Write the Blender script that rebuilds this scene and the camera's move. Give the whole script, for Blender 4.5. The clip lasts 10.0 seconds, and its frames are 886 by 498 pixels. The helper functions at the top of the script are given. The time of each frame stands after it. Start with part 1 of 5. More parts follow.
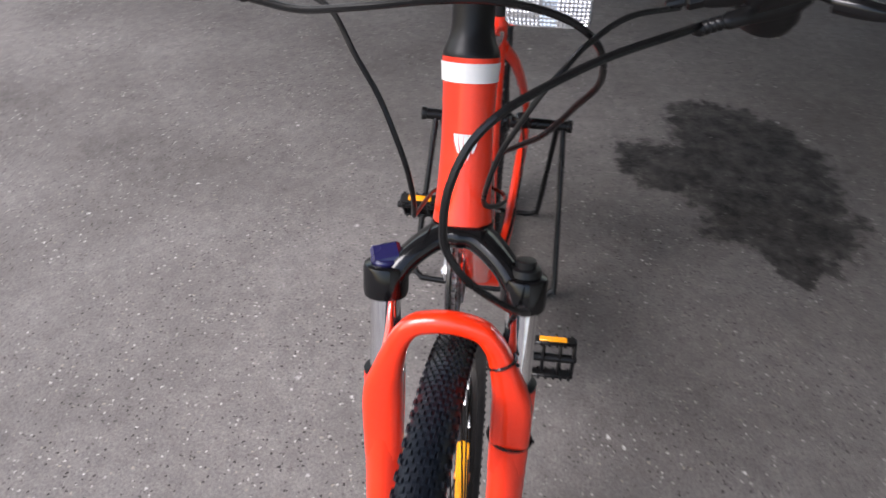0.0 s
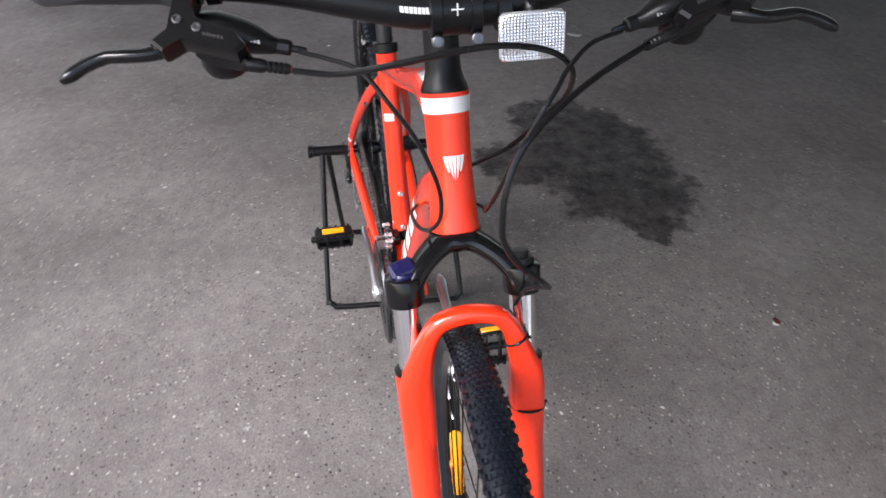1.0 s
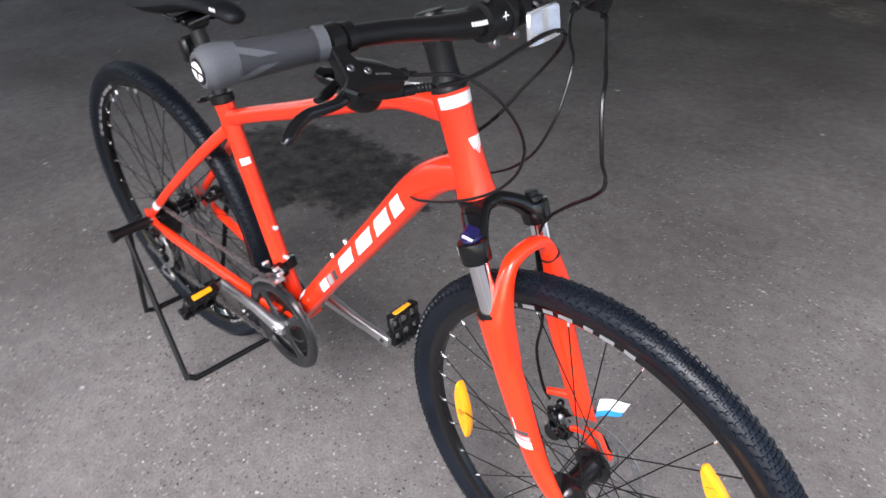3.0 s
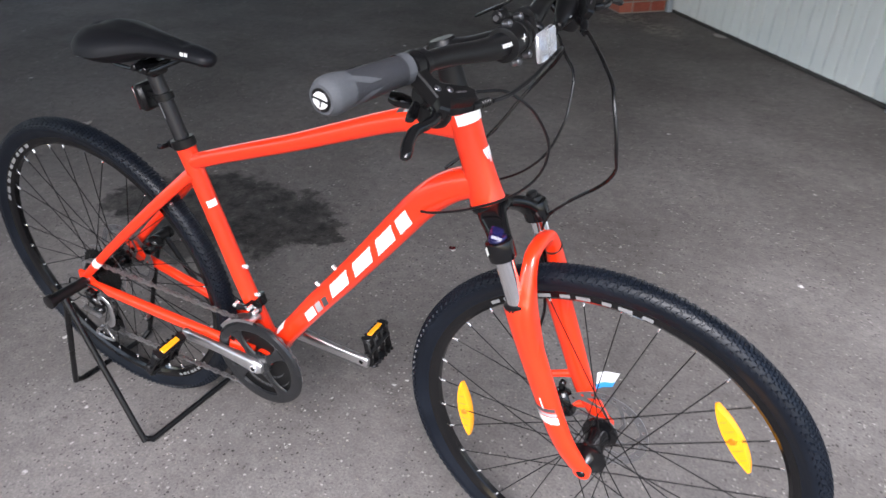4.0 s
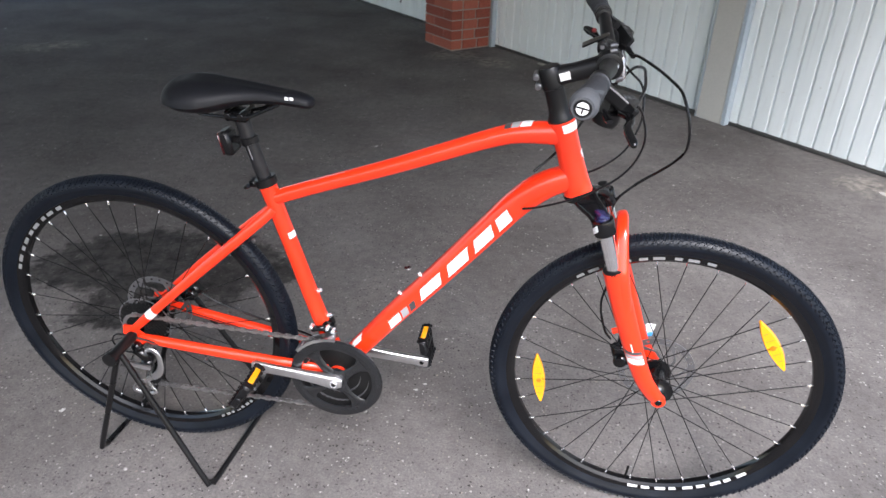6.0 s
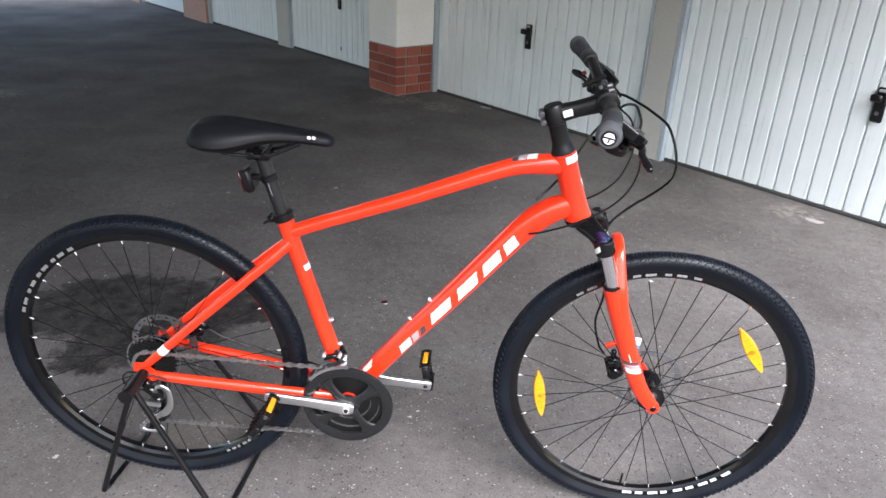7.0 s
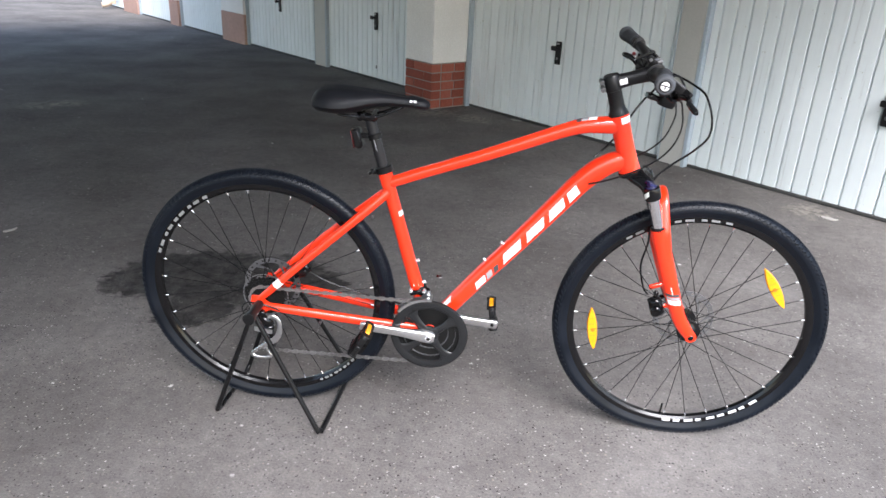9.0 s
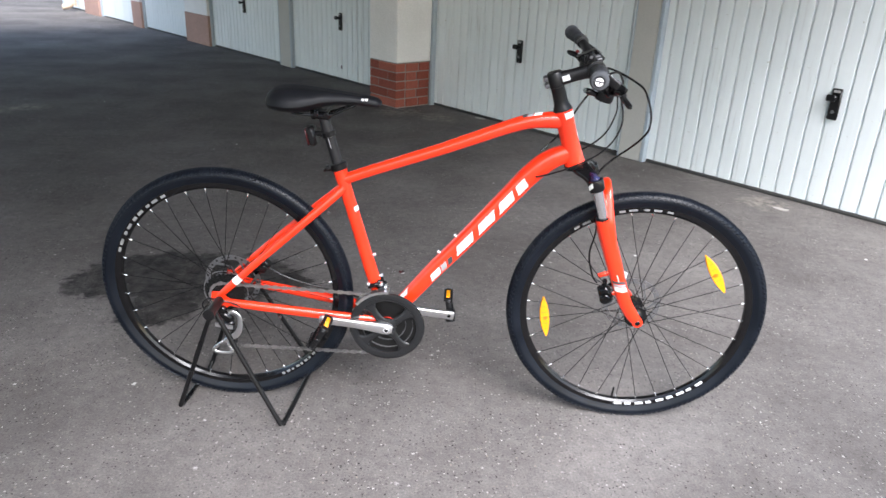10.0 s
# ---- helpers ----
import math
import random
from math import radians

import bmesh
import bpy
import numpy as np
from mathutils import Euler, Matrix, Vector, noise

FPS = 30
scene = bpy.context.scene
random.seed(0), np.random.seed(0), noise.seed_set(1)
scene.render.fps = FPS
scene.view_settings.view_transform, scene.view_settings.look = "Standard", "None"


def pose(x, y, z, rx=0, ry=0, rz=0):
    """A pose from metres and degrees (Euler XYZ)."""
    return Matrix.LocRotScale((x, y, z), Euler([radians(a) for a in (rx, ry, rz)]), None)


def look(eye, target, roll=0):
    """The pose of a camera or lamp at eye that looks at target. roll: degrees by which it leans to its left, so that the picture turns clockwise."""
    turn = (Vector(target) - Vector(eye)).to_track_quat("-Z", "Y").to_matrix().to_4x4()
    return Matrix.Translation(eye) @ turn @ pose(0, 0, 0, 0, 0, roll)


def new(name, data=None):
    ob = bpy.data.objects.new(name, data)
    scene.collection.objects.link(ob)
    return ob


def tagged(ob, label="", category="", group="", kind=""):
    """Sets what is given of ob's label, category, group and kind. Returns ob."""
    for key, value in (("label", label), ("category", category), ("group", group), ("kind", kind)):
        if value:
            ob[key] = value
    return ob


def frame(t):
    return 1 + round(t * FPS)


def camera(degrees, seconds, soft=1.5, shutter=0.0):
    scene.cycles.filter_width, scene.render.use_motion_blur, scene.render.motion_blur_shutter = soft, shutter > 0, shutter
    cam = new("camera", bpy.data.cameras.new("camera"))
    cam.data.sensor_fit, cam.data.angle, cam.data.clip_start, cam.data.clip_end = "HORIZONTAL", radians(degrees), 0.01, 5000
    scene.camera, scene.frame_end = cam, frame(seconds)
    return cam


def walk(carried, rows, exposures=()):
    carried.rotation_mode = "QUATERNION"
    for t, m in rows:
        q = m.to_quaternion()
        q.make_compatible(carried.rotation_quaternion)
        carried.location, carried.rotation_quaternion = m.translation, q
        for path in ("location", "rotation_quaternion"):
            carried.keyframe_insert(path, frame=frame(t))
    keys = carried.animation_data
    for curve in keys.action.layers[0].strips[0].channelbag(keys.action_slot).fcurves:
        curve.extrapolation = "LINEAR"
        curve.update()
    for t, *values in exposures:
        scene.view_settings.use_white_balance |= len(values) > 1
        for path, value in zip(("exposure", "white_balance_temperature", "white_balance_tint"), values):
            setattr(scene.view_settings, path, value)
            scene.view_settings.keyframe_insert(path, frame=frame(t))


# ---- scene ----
# World: x along the bicycle from its rear contact point to its front, y to its left, z up.
cam = camera(64.1, 10.0, soft=1.5, shutter=0.5)
PATH = [
    (0, (1.440, -0.001, 1.158), (-0.092, -0.127, -0.122), 3.02),
    (0.5, (1.530, -0.057, 1.197), (-0.035, 0.039, -0.045), 2.52),
    (1, (1.527, -0.162, 1.207), (-0.031, 0.160, -0.005), 1.34),
    (1.5, (1.505, -0.279, 1.227), (0.009, 0.288, 0.027), 0.77),
    (2, (1.506, -0.415, 1.236), (0.116, 0.387, 0.042), -0.09),
    (2.5, (1.498, -0.555, 1.239), (0.243, 0.463, 0.061), -0.14),
    (3.8, (1.311, -0.824, 1.266), (0.483, 0.639, 0.183), 0.69),
    (4, (1.288, -0.877, 1.263), (0.524, 0.633, 0.197), 0.92),
    (4.5, (1.218, -0.965, 1.269), (0.601, 0.632, 0.236), 1.59),
    (5, (1.080, -1.038, 1.282), (0.593, 0.616, 0.268), 1.63),
    (5.5, (0.958, -1.123, 1.278), (0.586, 0.576, 0.292), 1.78),
    (5.7, (0.917, -1.181, 1.283), (0.588, 0.533, 0.306), 1.82),
    (6.8, (0.747, -1.352, 1.311), (0.649, 0.448, 0.445), 2.33),
    (7, (0.713, -1.376, 1.304), (0.640, 0.437, 0.464), 2.62),
    (7.5, (0.649, -1.490, 1.282), (0.601, 0.351, 0.502), 2.69),
    (8, (0.601, -1.623, 1.268), (0.536, 0.231, 0.519), 2.80),
    (8.5, (0.570, -1.716, 1.262), (0.469, 0.131, 0.500), 2.67),
    (9, (0.589, -1.740, 1.240), (0.473, 0.103, 0.471), 2.75),
    (9.5, (0.641, -1.755, 1.251), (0.550, 0.087, 0.477), 2.68),
    (10, (0.642, -1.798, 1.249), (0.601, 0.049, 0.482), 2.51),
]
EXPOSURES = [(0, 1.40, 6420, 15.5), (0.5, 1.52, 6420, 15.5), (2.5, 1.61, 6300, 14.5), (4, 1.62, 6240, 14.5), (10, 1.75, 6260, 12)]
walk(cam, [(t, look(eye, target, roll)) for t, eye, target, roll in PATH], EXPOSURES)

# ---- light: an overcast sky that enters under an added, unseen slab at its ends ----
world = bpy.data.worlds.new("world")
scene.world = world
world.use_nodes = True
wn = world.node_tree.nodes
sky = wn.new("ShaderNodeTexSky")
sky.sky_type = "NISHITA"
sky.sun_disc = False
sky.sun_elevation, sky.sun_rotation = radians(46), radians(159)
sky.air_density, sky.dust_density, sky.ozone_density = 1.3, 2.6, 1.0
wn["Background"].inputs[1].default_value = 0.125
world.node_tree.links.new(sky.outputs[0], wn["Background"].inputs[0])
sun_data = bpy.data.lights.new("sun", "SUN")
sun_data.energy, sun_data.angle, sun_data.color = 2.2, radians(38), (0.965, 0.985, 1.03)
sun = new("sun", sun_data)
sun.matrix_world = look((2.4, -6.15, 6.85), (0.0, 0.0, 0.0))


# ---- materials ----
def material(name, colour, rough=0.5, metal=0.0, coat=0.0, spec=0.5):
    """A plain principled material and its nodes."""
    m = bpy.data.materials.new(name)
    m.use_nodes = True
    b = m.node_tree.nodes["Principled BSDF"]
    b.inputs["Base Color"].default_value = (*colour, 1)
    b.inputs["Roughness"].default_value = rough
    b.inputs["Metallic"].default_value = metal
    b.inputs["Coat Weight"].default_value = coat
    b.inputs["Coat Roughness"].default_value = 0.04
    b.inputs["Specular IOR Level"].default_value = spec
    return m, m.node_tree.nodes, m.node_tree.links, b


def ramp(n, stops):
    r = n.new("ShaderNodeValToRGB")
    e = r.color_ramp.elements
    while len(e) < len(stops):
        e.new(0.5)
    for k, (p, c) in enumerate(stops):
        e[k].position = p
        e[k].color = (*c, 1) if len(c) == 3 else c
    return r


def grain(name, colour, rough=0.5, metal=0.0, coat=0.0, spec=0.5, scale=60.0, amount=0.15, bump=0.0, wear=0.1, coarse=6.0):
    """A material whose colour and gloss vary at two scales, with fine relief."""
    m, n, l, b = material(name, colour, rough, metal, coat, spec)
    co = n.new("ShaderNodeTexCoord")
    fine = n.new("ShaderNodeTexNoise")
    fine.inputs["Scale"].default_value, fine.inputs["Detail"].default_value = scale, 6
    big = n.new("ShaderNodeTexNoise")
    big.inputs["Scale"].default_value, big.inputs["Detail"].default_value = coarse, 4
    for q in (fine, big):
        l.new(co.outputs["Object"], q.inputs["Vector"])
    mixed = n.new("ShaderNodeMix")
    mixed.data_type = "FLOAT"
    mixed.inputs[0].default_value = 0.5
    l.new(fine.outputs[0], mixed.inputs[2])
    l.new(big.outputs[0], mixed.inputs[3])
    lo = tuple(max(0, c * (1 - amount)) for c in colour)
    hi = tuple(min(1, c * (1 + amount)) for c in colour)
    r = ramp(n, [(0.35, lo), (0.65, hi)])
    l.new(mixed.outputs[0], r.inputs[0])
    l.new(r.outputs[0], b.inputs["Base Color"])
    rr = n.new("ShaderNodeMapRange")
    rr.inputs[1].default_value, rr.inputs[2].default_value = 0.3, 0.7
    rr.inputs[3].default_value, rr.inputs[4].default_value = max(0.02, rough - wear), min(1, rough + wear)
    l.new(big.outputs[0], rr.inputs[0])
    l.new(rr.outputs[0], b.inputs["Roughness"])
    if bump:
        bp = n.new("ShaderNodeBump")
        bp.inputs["Strength"].default_value, bp.inputs["Distance"].default_value = bump, 0.001
        l.new(fine.outputs[0], bp.inputs["Height"])
        l.new(bp.outputs[0], b.inputs["Normal"])
    return m


red = grain("red_paint", (0.93, 0.034, 0.004), 0.40, coat=1.0, spec=0.25, scale=300, amount=0.04, wear=0.05)
for q in red.node_tree.nodes:
    if q.type == "BSDF_PRINCIPLED":
        q.inputs["Coat IOR"].default_value = 1.55
black_paint = grain("satin_black_paint", (0.0045, 0.0045, 0.005), 0.34, spec=0.32, scale=200, amount=0.25, wear=0.08)
post_alloy = grain("anodised_post", (0.010, 0.010, 0.0115), 0.40, spec=0.5, scale=200, amount=0.15, wear=0.06)
black_gloss = grain("gloss_black", (0.004, 0.004, 0.0045), 0.16, spec=0.42, scale=150, amount=0.2, wear=0.06)
black_plastic = grain("black_plastic", (0.005, 0.005, 0.0055), 0.34, spec=0.32, scale=400, amount=0.2, bump=0.15)
guard_plastic = grain("dark_guard_plastic", (0.013, 0.0135, 0.0145), 0.20, spec=0.42, scale=300, amount=0.2, bump=0.1)
rubber = grain("tyre_rubber", (0.0036, 0.0056, 0.0098), 0.40, spec=0.27, scale=250, amount=0.3, bump=0.2, coarse=14)
cable_rubber = grain("cable_housing", (0.005, 0.005, 0.0055), 0.30, spec=0.35, scale=200, amount=0.2)
grip_grey = grain("grey_rubber", (0.075, 0.079, 0.086), 0.65, spec=0.3, scale=500, amount=0.1, bump=0.3)
grip_black = grain("dark_grip_rubber", (0.030, 0.031, 0.035), 0.55, spec=0.3, scale=500, amount=0.15, bump=0.4)
vinyl = grain("saddle_vinyl", (0.006, 0.0066, 0.0086), 0.46, spec=0.24, scale=700, amount=0.2, bump=0.25)
alloy = grain("brushed_alloy", (0.74, 0.74, 0.75), 0.36, metal=1.0, scale=120, amount=0.06)
chrome = grain("chrome", (0.92, 0.92, 0.93), 0.14, metal=0.74, scale=80, amount=0.04, wear=0.03)
stanchion_chrome = grain("stanchion_chrome", (0.92, 0.92, 0.93), 0.06, metal=1.0, scale=80, amount=0.04, wear=0.03)
steel = grain("dark_steel", (0.22, 0.22, 0.23), 0.35, metal=1.0, scale=200, amount=0.2)
rotor_steel = grain("rotor_steel", (0.30, 0.30, 0.31), 0.40, metal=0.85, scale=200, amount=0.1)
white = grain("white_decal", (0.80, 0.79, 0.78), 0.35, scale=200, amount=0.03)
grey_decal = grain("grey_decal", (0.32, 0.32, 0.33), 0.35, scale=200, amount=0.05)
dark_decal = grain("dark_decal", (0.055, 0.052, 0.056), 0.35, scale=200, amount=0.1)
amber = grain("amber_reflector", (0.90, 0.35, 0.006), 0.16, coat=0.6, scale=900, amount=0.12, bump=0.5)
clear_refl = grain("clear_reflector", (0.72, 0.73, 0.75), 0.14, metal=0.7, coat=0.5, scale=900, amount=0.1)
red_refl = grain("red_reflector", (0.06, 0.004, 0.005), 0.2, coat=0.5, scale=500, amount=0.15)
red_dot = grain("red_window", (0.16, 0.02, 0.02), 0.25, coat=0.4, scale=200, amount=0.1)
blue_knob = grain("blue_knob", (0.010, 0.009, 0.055), 0.25, coat=0.2, scale=200, amount=0.1)
tag_blue = grain("blue_tag", (0.03, 0.30, 0.72), 0.5, scale=200, amount=0.05)
tag_white = grain("white_tag", (0.78, 0.78, 0.76), 0.6, scale=200, amount=0.04)
stand_steel = grain("stand_black", (0.005, 0.005, 0.0055), 0.32, spec=0.35, scale=160, amount=0.3, bump=0.1)
plaster = grain("white_plaster", (0.80, 0.79, 0.77), 0.85, scale=90, amount=0.10, bump=0.6, coarse=2.0)
concrete = grain("beige_concrete", (0.46, 0.455, 0.425), 0.8, scale=120, amount=0.08, bump=0.4, coarse=2.5)
soffit = grain("grey_concrete", (0.57, 0.56, 0.545), 0.9, scale=60, amount=0.12, bump=0.4, coarse=1.5)
mortar = grain("mortar", (0.24, 0.21, 0.19), 0.9, scale=200, amount=0.15, bump=0.6)
seal = grain("dark_seal", (0.05, 0.05, 0.048), 0.8, scale=90, amount=0.3)
zinc = grain("blue_grey_steel", (0.36, 0.42, 0.47), 0.5, scale=60, amount=0.1)
pipe_mat = grain("pipe_enamel", (0.46, 0.36, 0.27), 0.5, scale=40, amount=0.15)
faded_base = grain("faded_pink_render", (0.40, 0.25, 0.20), 0.85, scale=40, amount=0.15, bump=0.5, coarse=3.0)
paper = grain("pale_scrap", (0.36, 0.34, 0.31), 0.8, scale=200, amount=0.1)


def door_paint():
    """White enamel with faint vertical dirt runs and dull patches."""
    m, n, l, b = material("door_white_paint", (0.70, 0.76, 0.79), 0.42)
    co = n.new("ShaderNodeTexCoord")
    stretch = n.new("ShaderNodeMapping")
    stretch.inputs["Scale"].default_value = (22.0, 22.0, 1.1)
    l.new(co.outputs["Object"], stretch.inputs["Vector"])
    runs = n.new("ShaderNodeTexNoise")
    runs.inputs["Scale"].default_value, runs.inputs["Detail"].default_value, runs.inputs["Roughness"].default_value = 1.0, 6, 0.65
    l.new(stretch.outputs[0], runs.inputs["Vector"])
    big = n.new("ShaderNodeTexNoise")
    big.inputs["Scale"].default_value, big.inputs["Detail"].default_value = 2.2, 5
    l.new(co.outputs["Object"], big.inputs["Vector"])
    fleck = n.new("ShaderNodeTexNoise")
    fleck.inputs["Scale"].default_value, fleck.inputs["Detail"].default_value = 55, 3
    l.new(co.outputs["Object"], fleck.inputs["Vector"])
    r1 = ramp(n, [(0.27, (0.50, 0.51, 0.50)), (0.40, (0.75, 0.80, 0.81)), (0.75, (0.80, 0.85, 0.86))])
    l.new(runs.outputs[0], r1.inputs[0])
    r2 = ramp(n, [(0.3, (0.93, 0.94, 0.94)), (0.7, (1.0, 1.0, 1.0))])
    l.new(big.outputs[0], r2.inputs[0])
    r3 = ramp(n, [(0.24, (0.62, 0.58, 0.52)), (0.30, (1.0, 1.0, 1.0))])
    l.new(fleck.outputs[0], r3.inputs[0])
    col = r1.outputs[0]
    for q in (r2, r3):
        mx = n.new("ShaderNodeMix")
        mx.data_type, mx.blend_type = "RGBA", "MULTIPLY"
        mx.inputs[0].default_value = 1.0
        l.new(col, mx.inputs[6])
        l.new(q.outputs[0], mx.inputs[7])
        col = mx.outputs[2]
    l.new(col, b.inputs["Base Color"])
    bp = n.new("ShaderNodeBump")
    bp.inputs["Strength"].default_value, bp.inputs["Distance"].default_value = 0.12, 0.004
    l.new(big.outputs[0], bp.inputs["Height"])
    l.new(bp.outputs[0], b.inputs["Normal"])
    return m


door_white = door_paint()


def brick_material():
    m, n, l, b = material("red_brick", (0.32, 0.09, 0.06), 0.8)
    info = n.new("ShaderNodeObjectInfo")
    co = n.new("ShaderNodeTexCoord")
    no = n.new("ShaderNodeTexNoise")
    no.inputs["Scale"].default_value, no.inputs["Detail"].default_value = 70, 8
    l.new(co.outputs["Object"], no.inputs["Vector"])
    add = n.new("ShaderNodeMath")
    add.operation = "MULTIPLY_ADD"
    add.inputs[1].default_value = 0.55
    l.new(info.outputs["Random"], add.inputs[0])
    l.new(no.outputs[0], add.inputs[2])
    r = ramp(n, [(0.3, (0.15, 0.034, 0.022)), (0.75, (0.25, 0.058, 0.036)), (1.0, (0.31, 0.090, 0.058))])
    l.new(add.outputs[0], r.inputs[0])
    l.new(r.outputs[0], b.inputs["Base Color"])
    bp = n.new("ShaderNodeBump")
    bp.inputs["Strength"].default_value, bp.inputs["Distance"].default_value = 0.5, 0.003
    l.new(no.outputs[0], bp.inputs["Height"])
    l.new(bp.outputs[0], b.inputs["Normal"])
    return m


brick_mat = brick_material()


def asphalt_material():
    """Grey worn asphalt: pale chips, dark pores, broad stains and one oil stain with a ragged outline."""
    m, n, l, b = material("asphalt", (0.13, 0.125, 0.12), 0.95, spec=0.06)
    co = n.new("ShaderNodeTexCoord")

    def noise_node(scale, detail=6.0, rough=0.6, vec=None):
        q = n.new("ShaderNodeTexNoise")
        q.inputs["Scale"].default_value, q.inputs["Detail"].default_value, q.inputs["Roughness"].default_value = scale, detail, rough
        l.new(vec or co.outputs["Object"], q.inputs["Vector"])
        return q

    def mixer(fac, a, c):
        q = n.new("ShaderNodeMix")
        q.data_type = "RGBA"
        if isinstance(fac, float):
            q.inputs[0].default_value = fac
        else:
            l.new(fac, q.inputs[0])
        for k, v in ((6, a), (7, c)):
            if isinstance(v, tuple):
                q.inputs[k].default_value = (*v, 1)
            else:
                l.new(v, q.inputs[k])
        return q.outputs[2]

    fine, mid, broad = noise_node(150, 5, 0.75), noise_node(26, 7, 0.65), noise_node(1.3, 5)
    base = ramp(n, [(0.30, (0.102, 0.0935, 0.0890)), (0.72, (0.195, 0.182, 0.174))])
    l.new(broad.outputs[0], base.inputs[0])
    pores = ramp(n, [(0.34, (0.76, 0.76, 0.76)), (0.66, (1.22, 1.22, 1.21))])
    l.new(fine.outputs[0], pores.inputs[0])
    mottle = ramp(n, [(0.28, (0.80, 0.80, 0.80)), (0.72, (1.15, 1.145, 1.135))])
    l.new(mid.outputs[0], mottle.inputs[0])

    def times(a, c):
        q = n.new("ShaderNodeMix")
        q.data_type, q.blend_type = "RGBA", "MULTIPLY"
        q.inputs[0].default_value = 1.0
        l.new(a, q.inputs[6])
        l.new(c, q.inputs[7])
        return q.outputs[2]

    col = times(times(base.outputs[0], pores.outputs[0]), mottle.outputs[0])
    # dark pores and pale stone chips with broken outlines
    jig = noise_node(160, 3)
    jsub = n.new("ShaderNodeVectorMath")
    jsub.operation = "MULTIPLY_ADD"
    jsub.inputs[1].default_value = (0.011, 0.011, 0.011)
    l.new(jig.outputs[1], jsub.inputs[0])
    l.new(co.outputs["Object"], jsub.inputs[2])
    # chips stand bare in patches and are buried between them
    bare = noise_node(3.6, 4, 0.6)
    patchy = n.new("ShaderNodeMapRange")
    patchy.inputs[1].default_value, patchy.inputs[2].default_value = 0.36, 0.62
    patchy.inputs[3].default_value, patchy.inputs[4].default_value = 0.50, 1.70
    l.new(bare.outputs[0], patchy.inputs[0])
    for scale, keep, size, tone in ((110.0, 0.70, 0.46, (0.040, 0.037, 0.035)), (90.0, 0.82, 0.46, (0.34, 0.325, 0.305)), (62.0, 0.80, 0.42, (0.25, 0.222, 0.190)), (70.0, 0.84, 0.42, (0.050, 0.046, 0.043)), (45.0, 0.90, 0.36, (0.52, 0.50, 0.475)), (19.0, 0.955, 0.22, (0.70, 0.68, 0.65)), (34.0, 0.94, 0.30, (0.06, 0.055, 0.05))):
        vo = n.new("ShaderNodeTexVoronoi")
        vo.inputs["Scale"].default_value = scale
        l.new(jsub.outputs[0], vo.inputs["Vector"])
        sep = n.new("ShaderNodeSeparateColor")
        l.new(vo.outputs["Color"], sep.inputs[0])
        pick = n.new("ShaderNodeMath")
        pick.operation = "GREATER_THAN"
        pick.inputs[1].default_value = keep
        l.new(sep.outputs[0], pick.inputs[0])
        grown = n.new("ShaderNodeMath")
        grown.operation = "MULTIPLY_ADD"
        grown.inputs[1].default_value, grown.inputs[2].default_value = size * 0.75, size * 0.25
        l.new(sep.outputs[2], grown.inputs[0])
        gap = n.new("ShaderNodeMath")
        gap.operation = "SUBTRACT"
        l.new(grown.outputs[0], gap.inputs[0])
        l.new(vo.outputs["Distance"], gap.inputs[1])
        edge = n.new("ShaderNodeMapRange")
        edge.inputs[1].default_value, edge.inputs[2].default_value = 0.0, size * 0.3
        l.new(gap.outputs[0], edge.inputs[0])
        both = n.new("ShaderNodeMath")
        both.operation = "MULTIPLY"
        l.new(pick.outputs[0], both.inputs[0])
        l.new(edge.outputs[0], both.inputs[1])
        tint = n.new("ShaderNodeMapRange")
        tint.inputs[3].default_value, tint.inputs[4].default_value = 0.25, 0.95
        l.new(sep.outputs[1], tint.inputs[0])
        soft_pick = n.new("ShaderNodeMath")
        soft_pick.operation = "MULTIPLY"
        l.new(both.outputs[0], soft_pick.inputs[0])
        l.new(tint.outputs[0], soft_pick.inputs[1])
        held = n.new("ShaderNodeMath")
        held.operation, held.use_clamp = "MULTIPLY", True
        l.new(soft_pick.outputs[0], held.inputs[0])
        l.new(patchy.outputs[0], held.inputs[1])
        col = mixer(held.outputs[0], col, tone)
    # the oil stain: three overlapping blots with a warped edge
    warp = noise_node(5.5, 9, 0.72)
    sub = n.new("ShaderNodeVectorMath")
    sub.operation = "SUBTRACT"
    sub.inputs[1].default_value = (0.5, 0.5, 0.5)
    l.new(warp.outputs[1], sub.inputs[0])
    sca = n.new("ShaderNodeVectorMath")
    sca.operation = "SCALE"
    sca.inputs["Scale"].default_value = 0.42
    l.new(sub.outputs[0], sca.inputs[0])
    addv = n.new("ShaderNodeVectorMath")
    addv.operation = "ADD"
    l.new(co.outputs["Object"], addv.inputs[0])
    l.new(sca.outputs[0], addv.inputs[1])
    blot = None
    for cx, cy, rad in ((-0.55, 0.78, 0.26), (-0.26, 0.80, 0.22), (-0.06, 0.78, 0.11), (-0.45, 0.53, 0.15), (-0.75, 0.72, 0.15)):
        dist = n.new("ShaderNodeVectorMath")
        dist.operation = "DISTANCE"
        dist.inputs[1].default_value = (cx, cy, 0)
        l.new(addv.outputs[0], dist.inputs[0])
        mr = n.new("ShaderNodeMapRange")
        mr.interpolation_type = "SMOOTHSTEP"
        mr.inputs[1].default_value, mr.inputs[2].default_value = rad * 1.16, rad * 0.84
        l.new(dist.outputs["Value"], mr.inputs[0])
